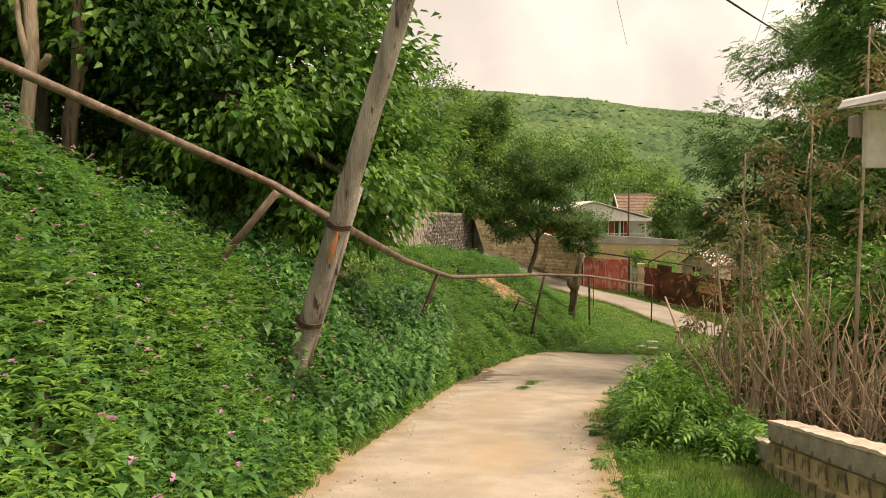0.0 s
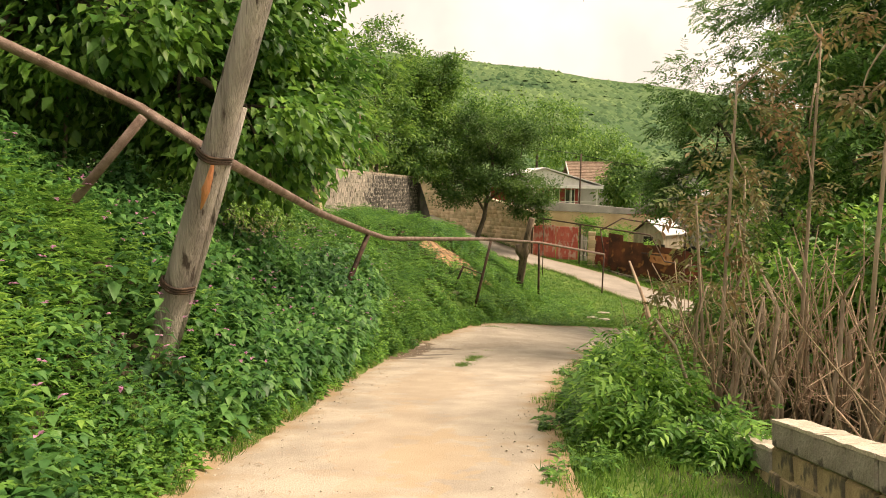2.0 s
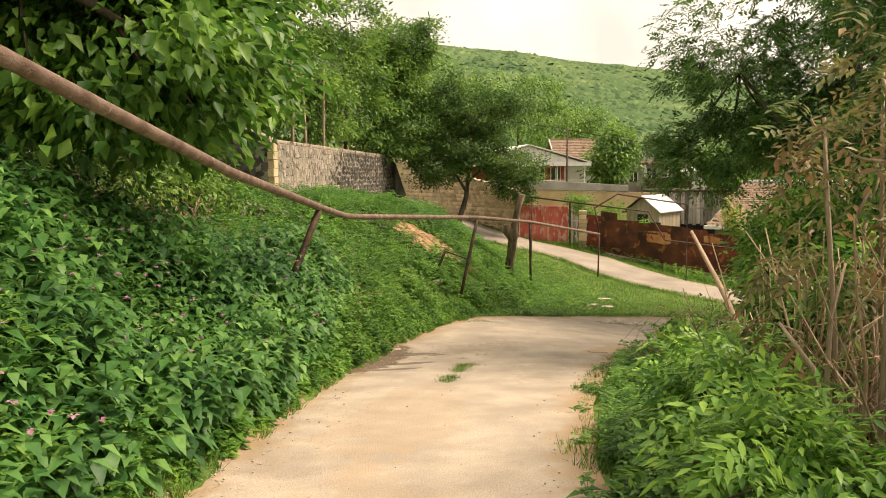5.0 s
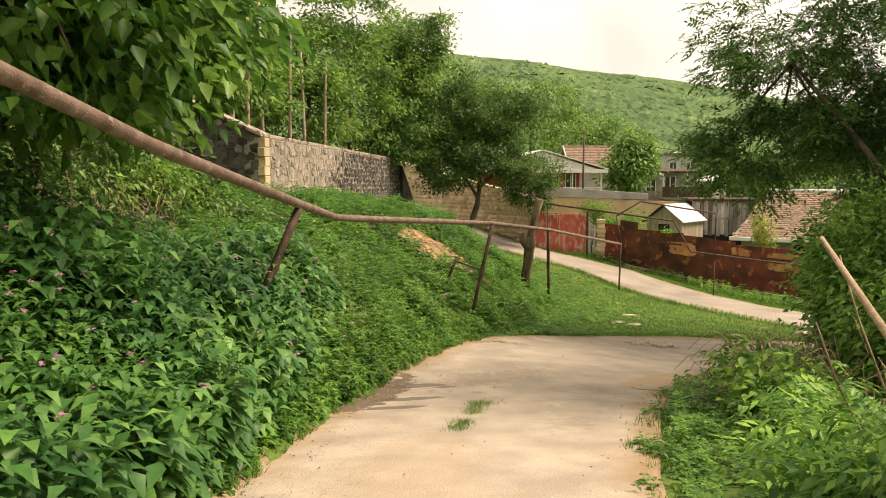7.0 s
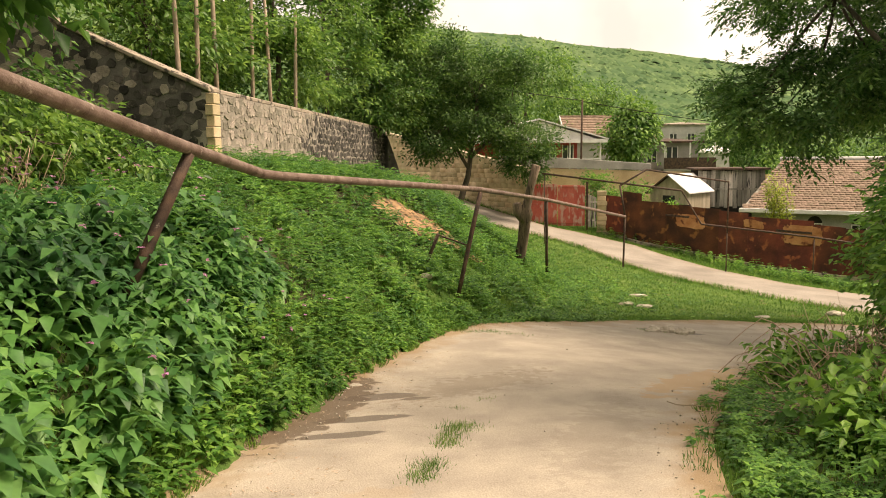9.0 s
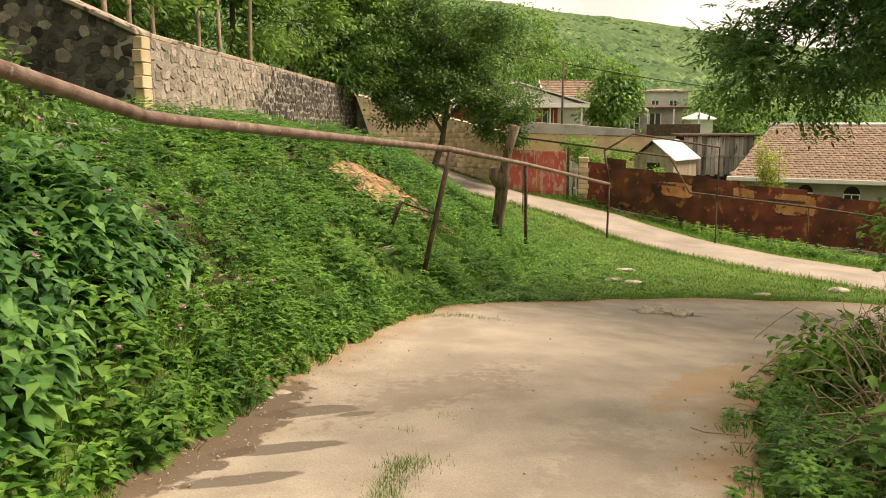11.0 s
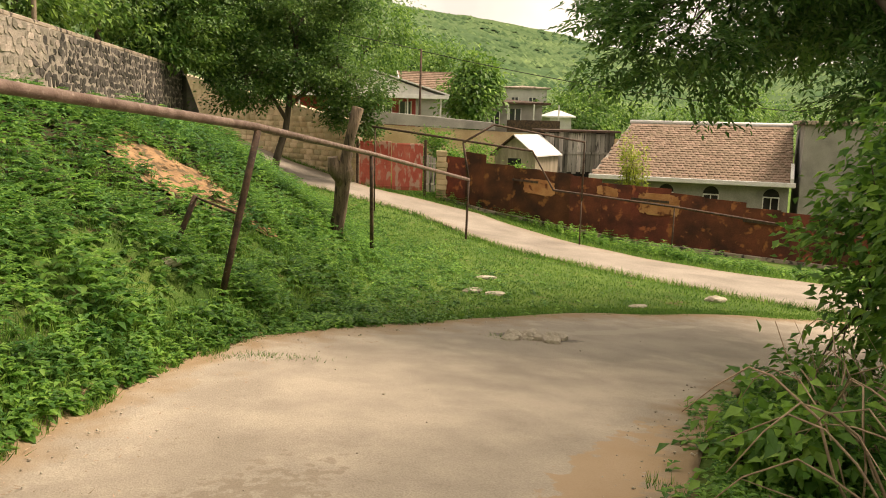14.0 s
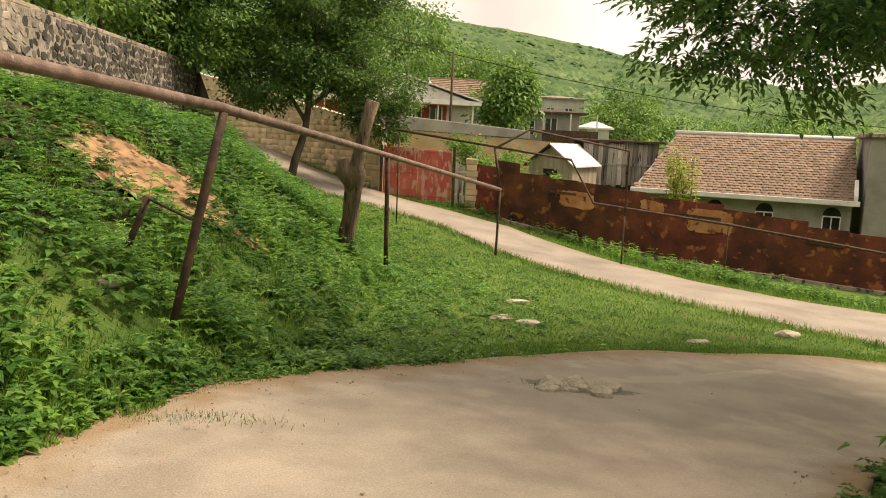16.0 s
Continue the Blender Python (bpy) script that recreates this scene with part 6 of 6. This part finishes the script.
x, y = scatter(220000, 0.5, 22, 20, 45, lambda x, y: off_road(x, y) & (beside(TOE, x, y) < 2.5))
grass("meadow_grass", x, y, 0.055, 0.022, "short green grass between the two roads")
x, y = scatter(90000, -2.0, 8.0, 17.5, 38, on_bank(0.0, 6.0))
tuft = np.array([noise.noise(Vector((a * 1.3, b * 1.3, 2))) for a, b in zip(x, y)]) > 0.05
grass("bank_grass", x[tuft], y[tuft], 0.2, 0.014, "tufts of longer grass on the slope")
x, y = along_line(LEFT_EDGE, 150000, -0.08, 0.7, 1.5, 29)
fringe = np.array([noise.fractal(Vector((a * 1.5, b * 1.5, 8)), 0.8, 2.0, 3) for a, b in zip(x, y)]) + np.clip(beside(LEFT_EDGE, x, y), -0.1, 0.3) * 2 > -0.1
low = fringe & (y > 23.5)
grass("verge_grass", x[low], y[low], 0.06, 0.012, "short grass fringe between lane and meadow")
x, y = x[fringe & (y <= 23.5)], y[fringe & (y <= 23.5)]
grass("verge_grass", x, y, 0.14, 0.012, "grass fringe at the foot of the bank")
x, y = along_line(LEFT_EDGE, 5600, 0.02, 0.5, 1.5, 26)
herbs("verge_herbs", x, y, 0.16, 3, 0.085, 0.6, HERB, "low clover and herbs along the lane's edge", pairs=3)
x, y = along_line(RIGHT_EDGE, 120000, 0.06, -1.3, 1.5, 24)
patchy = np.array([noise.fractal(Vector((a * 1.5, b * 1.5, 4)), 0.8, 2.0, 3) for a, b in zip(x, y)]) - np.clip(beside(RIGHT_EDGE, x, y) + 0.35, 0, 1) * 1.6 > -0.2
x, y = x[patchy], y[patchy]
grass("verge_grass", x, y, 0.11, 0.012, "grass fringe beside the lane under the bushes")
x, y = along_line(RIGHT_EDGE, 90000, -0.2, -3.6, 1.0, 10)
grass("verge_grass", x, y, 0.1, 0.012, "short thin grass by the low wall")
x, y = along_line(RIGHT_EDGE, 4200, -0.05, -0.7, 6.5, 24)
patchy = np.array([noise.noise(Vector((a * 1.6, b * 1.6, 9))) for a, b in zip(x, y)]) > -0.05
x, y = x[patchy], y[patchy]
herbs("verge_herbs", x, y, 0.11, 2, 0.075, 0.6, HERB, "low herbs beside the lane", pairs=3)
x, y = along_line(RIGHT_EDGE, 6500, -0.35, -2.2, 8.5, 24)
herbs("verge_herbs", x, y, 0.26, 3, 0.07, 0.55, HERB, "leafy herbs beside the lane under the bushes", pairs=3, lobes=3, rough_top=1.4)
x, y = along_line(B_FAR, 34000, -0.05, 2.3, 24, 50)
grass("road_grass", x, y, 0.16, 0.02, "weeds along the footing of the sheet fence")
x, y = along_line(B_FAR, 2200, 0.9, 2.7, 24, 50)
keep_ = rng.uniform(0, 1, len(x)) < 0.75
herbs("fence_weeds", x[keep_], y[keep_], 0.3, 4, 0.13, 0.5, BUSHLEAF, "weeds along the footing of the sheet fence", pairs=3)
x, y = along_line(B_NEAR, 12000, 0.1, -0.4, 24, 60)
grass("road_grass", x, y, 0.16, 0.02, "grass along the village road")

# ---- small things on the ground ----


def patch(name, cx, cy, rx, ry, turn, mat, up, label, category, n=34, kind=""):
    """An uneven flat patch lying on the ground."""
    c, s_ = math.cos(turn), math.sin(turn)
    vs = [(cx, cy, float(lie(cx, cy)) + up)]
    for ring in (0.5, 1.0):
        for k in range(n):
            a = 2 * math.pi * k / n
            w = ring * (1 + (0.22 * math.sin(a * 3 + cx * 7) + 0.16 * math.sin(a * 5 + cy * 3) + random.uniform(-0.1, 0.1)))
            px, py = rx * w * math.cos(a), ry * w * math.sin(a)
            gx_, gy_ = cx + c * px - s_ * py, cy + s_ * px + c * py
            vs.append((gx_, gy_, float(lie(gx_, gy_)) + (up if ring < 1 else up - 0.004)))
    f = [(0, 1 + k, 1 + (k + 1) % n) for k in range(n)] + [(1 + k, 1 + n + k, 1 + n + (k + 1) % n, 1 + (k + 1) % n) for k in range(n)]
    return tagged(new(name, mesh_from(name, vs, f, mat, True)), label, category, kind=kind)


k = rng.choice((-1, 1), 2400) * rng.uniform(0.25, 1, 2400)
x = np.r_[1.7 + 0.2 * k + rng.normal(0, 0.06, 2400), rng.normal(1.95, 0.09, 1100), rng.normal(1.99, 0.05, 120), rng.normal(2.32, 0.05, 90), rng.normal(6.35, 0.2, 500), rng.normal(2.9, 0.3, 900)]
y = np.r_[16.45 + 0.75 * k + rng.normal(0, 0.07, 2400), rng.normal(17.3, 0.1, 1100), rng.normal(18.08, 0.04, 120), rng.normal(18.42, 0.04, 90), rng.normal(24.9, 0.1, 500), rng.normal(23.15, 0.09, 900)]
grass("lane_grass", x, y, 0.075, 0.01, "tufts of grass growing through the lane")


def rock(place, size, label, mat=STONE):
    bm = bmesh.new()
    bmesh.ops.create_icosphere(bm, subdivisions=2, radius=1)
    seed = Vector((place[0] * 3.1, place[1] * 1.7, 0))
    for v in bm.verts:
        v.co = v.co * (1 + 0.35 * noise.noise(v.co * 1.4 + seed))
        v.co = Vector((v.co.x * size[0], v.co.y * size[1], v.co.z * size[2]))
    me = bpy.data.meshes.new("stone")
    bm.to_mesh(me)
    bm.free()
    me.materials.append(mat)
    ob = new("stone", me)
    ob.location = drop_to(*place, size[2] * 0.45)
    return tagged(ob, label, "stone", "stones on the ground")


patch("bare_earth", 2.05, 28.3, 1.15, 0.9, 0.0, BAREDIRT, 0.045, "bare orange earth where the slope has slipped", "earth")
for k in range(26):
    r_ = random.uniform(0.02, 0.07)
    rock((2.1 + random.gauss(0, 0.5), 28.2 + random.gauss(0, 0.4)), (r_ * 1.3, r_, r_ * 0.7), "clod of orange earth on the bare slope", BAREDIRT)
rock((7.15, 29.2), (0.2, 0.1, 0.06), "pale flat stone lying in the grass")
rock((7.55, 29.05), (0.22, 0.1, 0.05), "pale flat stone lying in the grass")
rock((8.04, 31.0), (0.25, 0.1, 0.05), "grey flat stone lying in the grass")
rock((12.5, 29.4), (0.26, 0.14, 0.08), "pale stone at the edge of the grass")
rock((10.2, 28.5), (0.2, 0.08, 0.04), "pale stone at the edge of the grass")
rock((2.1, 24.95), (0.14, 0.1, 0.07), "pale stone among litter on the slope")
for k in range(16):
    rock((6.6 + random.gauss(0, 0.2), 24.9 + random.gauss(0, 0.1)), tuple(random.uniform(0.05, 0.15) for _ in range(2)) + (random.uniform(0.07, 0.12),), "broken concrete piece in the hole of the lane")
for k in range(46):
    side = random.choice((LEFT_EDGE, RIGHT_EDGE))
    p_ = resample(side, 400)[random.randrange(195, 330)]
    r_ = random.uniform(0.012, 0.04)
    rock((p_[0] + random.gauss(0, 0.12), p_[1]), (r_ * 1.3, r_, r_ * 0.7), "small stone at the edge of the lane")
for x, y, r_ in ((1.0, 19.35, 0.06), (0.9, 19.2, 0.045), (1.9, 5.9, 0.09), (1.75, 6.0, 0.06), (2.0, 6.3, 0.07)):
    rock((x, y), (r_ * 1.3, r_, r_ * 0.7), "pale stone at the edge of the lane")
n = 5200
lx, ly = along_line(LEFT_EDGE, n, -0.02, -1.0, 3, 26)
m = len(lx)
bits = blade_mesh("lane_litter", np.stack([lx, ly, lie(lx, ly) + 0.052], -1), unit(rng.normal(0, 1, (m, 3)) * [1, 1, 0.05]), np.tile([0, 0, 1.0], (m, 1)) + rng.normal(0, 0.1, (m, 3)), rng.uniform(0.01, 0.06, m), 0.012)
bits.materials[0] = DRY
tagged(new("lane_litter", bits), "straw, crumbs and dead leaves on the lane", "litter", kind="stuff")
ax_, ay_ = along_line(LEFT_EDGE, 2600, 0.05, -0.45, 2, 27)
bx_, by_ = along_line(RIGHT_EDGE, 2600, -0.2, 0.35, 2, 25)
cx_, cy_ = along_line(LEFT_EDGE, 900, -0.3, -2.6, 3, 26)
gx_, gy_ = np.r_[ax_, bx_, cx_], np.r_[ay_, by_, cy_]
m = len(gx_)
octa = np.array([(1, 0, 0), (0, 1, 0), (-1, 0, 0), (0, -1, 0), (0, 0, 0.7), (0, 0, -0.7)])
octf = np.array([(0, 1, 4), (1, 2, 4), (2, 3, 4), (3, 0, 4), (1, 0, 5), (2, 1, 5), (3, 2, 5), (0, 3, 5)])
gv = np.stack([gx_, gy_, lie(gx_, gy_) + 0.045], -1)[:, None] + octa[None] * (0.004 + 0.012 * rng.power(0.35, m))[:, None, None] * rng.uniform(0.6, 1.4, (m, 6, 1))
tagged(new("lane_grit", big_mesh("lane_grit", gv.reshape(-1, 3), (np.arange(m)[:, None, None] * 6 + octf[None]).reshape(-1, 3), STONE)), "loose grit and crumbs along the lane", "grit", kind="stuff")
tagged(new("sapling_shrub"), "yellow green sapling before the tiled house", "shrub")
sap = bpy.data.objects["sapling_shrub"]
runs, cent = [], []
for k in range(9):
    a = np.array((16.75 + 0.05 * k, 41.1 - 0.04 * k, -4.6))
    b_ = a + np.array((rng.normal(0, 0.5), rng.normal(0, 0.2), rng.uniform(2.5, 3.8)))
    runs.append((limb_points(a, b_, 0.06), np.linspace(0.02, 0.006, 6)))
    cent += [a + (b_ - a) * t_ for t_ in np.linspace(0.5, 1, 9)]
part("stem", tubes("stem", runs, BARK, 5), BARK, sap)
part("foliage", leaf_mesh("foliage", [spray(np.array(cent), 24, 0.12, 0.13, 0.4, 0.1)], SAPLEAF), SAPLEAF, sap)
for x, y, r_, h in ((11.6, 47.4, 1.1, 2.6), (12.9, 46.6, 1.1, 2.3), (14.2, 45.4, 0.8, 1.6)):
    bush("fence_bush", (x, y), (r_, r_, h), 0.13, BUSHLEAF, 220, 26, "bright green bush behind the sheet fence")
part("wire", tubes("wire", [(sag((-3, 0.5, 3.9), (10.5, 25.2, 6.87), 0.1), 0.022), (sag((-3, -6, 9), (9, 40, 9.5), 0.5), 0.008), (sag((0, -6, 9), (15, 40, 9.0), 0.5), 0.008)], DARK, 5), DARK, cable)

# ---- stones of the walls, last ----
rubble(rubble_wall, W0, W1, -0.3, -1.8, 1.46, 1.2, 0.2, 200, 7.2)
# wing: dark stones from 2.2 m paint the shade on its sun-averted face
rubble(rubble_wall, W2, W0, 1.0, -0.4, 3.45, 1.46, 0.24, 100, 2.2)
for k in range(8):
    q = part("quoin", boxed(-0.16 - 0.05 * (k % 2), 0.16, -0.07, 0.1, -0.105, 0.105, bevel=0.012), LIMESTONE, rubble_wall)
    q.matrix_basis = pose(-1.98, 27.33, 1.34 - k * 0.222, 0, 0, 79.2)
courses(block_wall, (-1.5, 60.5), (7.85, 46.15), -0.9, -3.2, 2.3, -0.5, 0.22, 0.36, 0.46, (LIMESTONE, LIMESTONE_JOINED), 0.03, "block", 200, 0.004)


def tile_mesh(w, l, mat):
    """A shallow curved clay tile, thicker at its lower edge."""
    v = []
    for y_, t in ((0, 0.022), (l, 0.008)):
        for x_, up in ((-0.5, 0.0), (-0.25, 0.018), (0.25, 0.018), (0.5, 0.0)):
            v += [(x_ * w, y_, up), (x_ * w, y_, up + t)]
    f = []
    for k in range(3):
        a = 2 * k
        f += [(a, a + 2, a + 3, a + 1), (8 + a + 1, 8 + a + 3, 8 + a + 2, 8 + a), (a + 1, a + 3, 8 + a + 3, 8 + a + 1)]
    return mesh_from("tile", v, f, mat)


tile_near, tile_rest = tile_mesh(0.252, 0.24, TILE), tile_mesh(0.252, 0.24, TILE_JOINED)
slope = math.atan2(ZR - ZE, RUN)
rows, vs, fs_, made = int(RUN / math.cos(slope) / 0.19), [], [], 0
for r in range(rows):
    up = r * 0.19 - 0.05
    left = HIP * up * math.cos(slope) / RUN
    for c in range(int((elen - left) / 0.24)):
        m = Matrix.Translation((elen - 0.12 - c * 0.24 - 0.06 * (r % 2) + random.uniform(-0.01, 0.01), up * math.cos(slope), ZE + up * math.sin(slope) + 0.02 + random.uniform(0, 0.012))) @ Matrix.Rotation(slope - 0.05, 4, "X") @ Matrix.Rotation(random.uniform(-0.04, 0.04), 4, "Z")
        if made < 290:
            ob = new("tile", tile_near)
            ob.parent, ob.matrix_basis = roof_part, m
            made += 1
        else:
            fs_ += [tuple(i + len(vs) for i in q.vertices) for q in tile_rest.polygons]
            vs += [m @ q.co for q in tile_rest.vertices]
ob = part("tile_rest", mesh_from("tile_rest", vs, fs_, TILE_JOINED), TILE_JOINED, roof_part)
tagged(ob, kind="stuff")
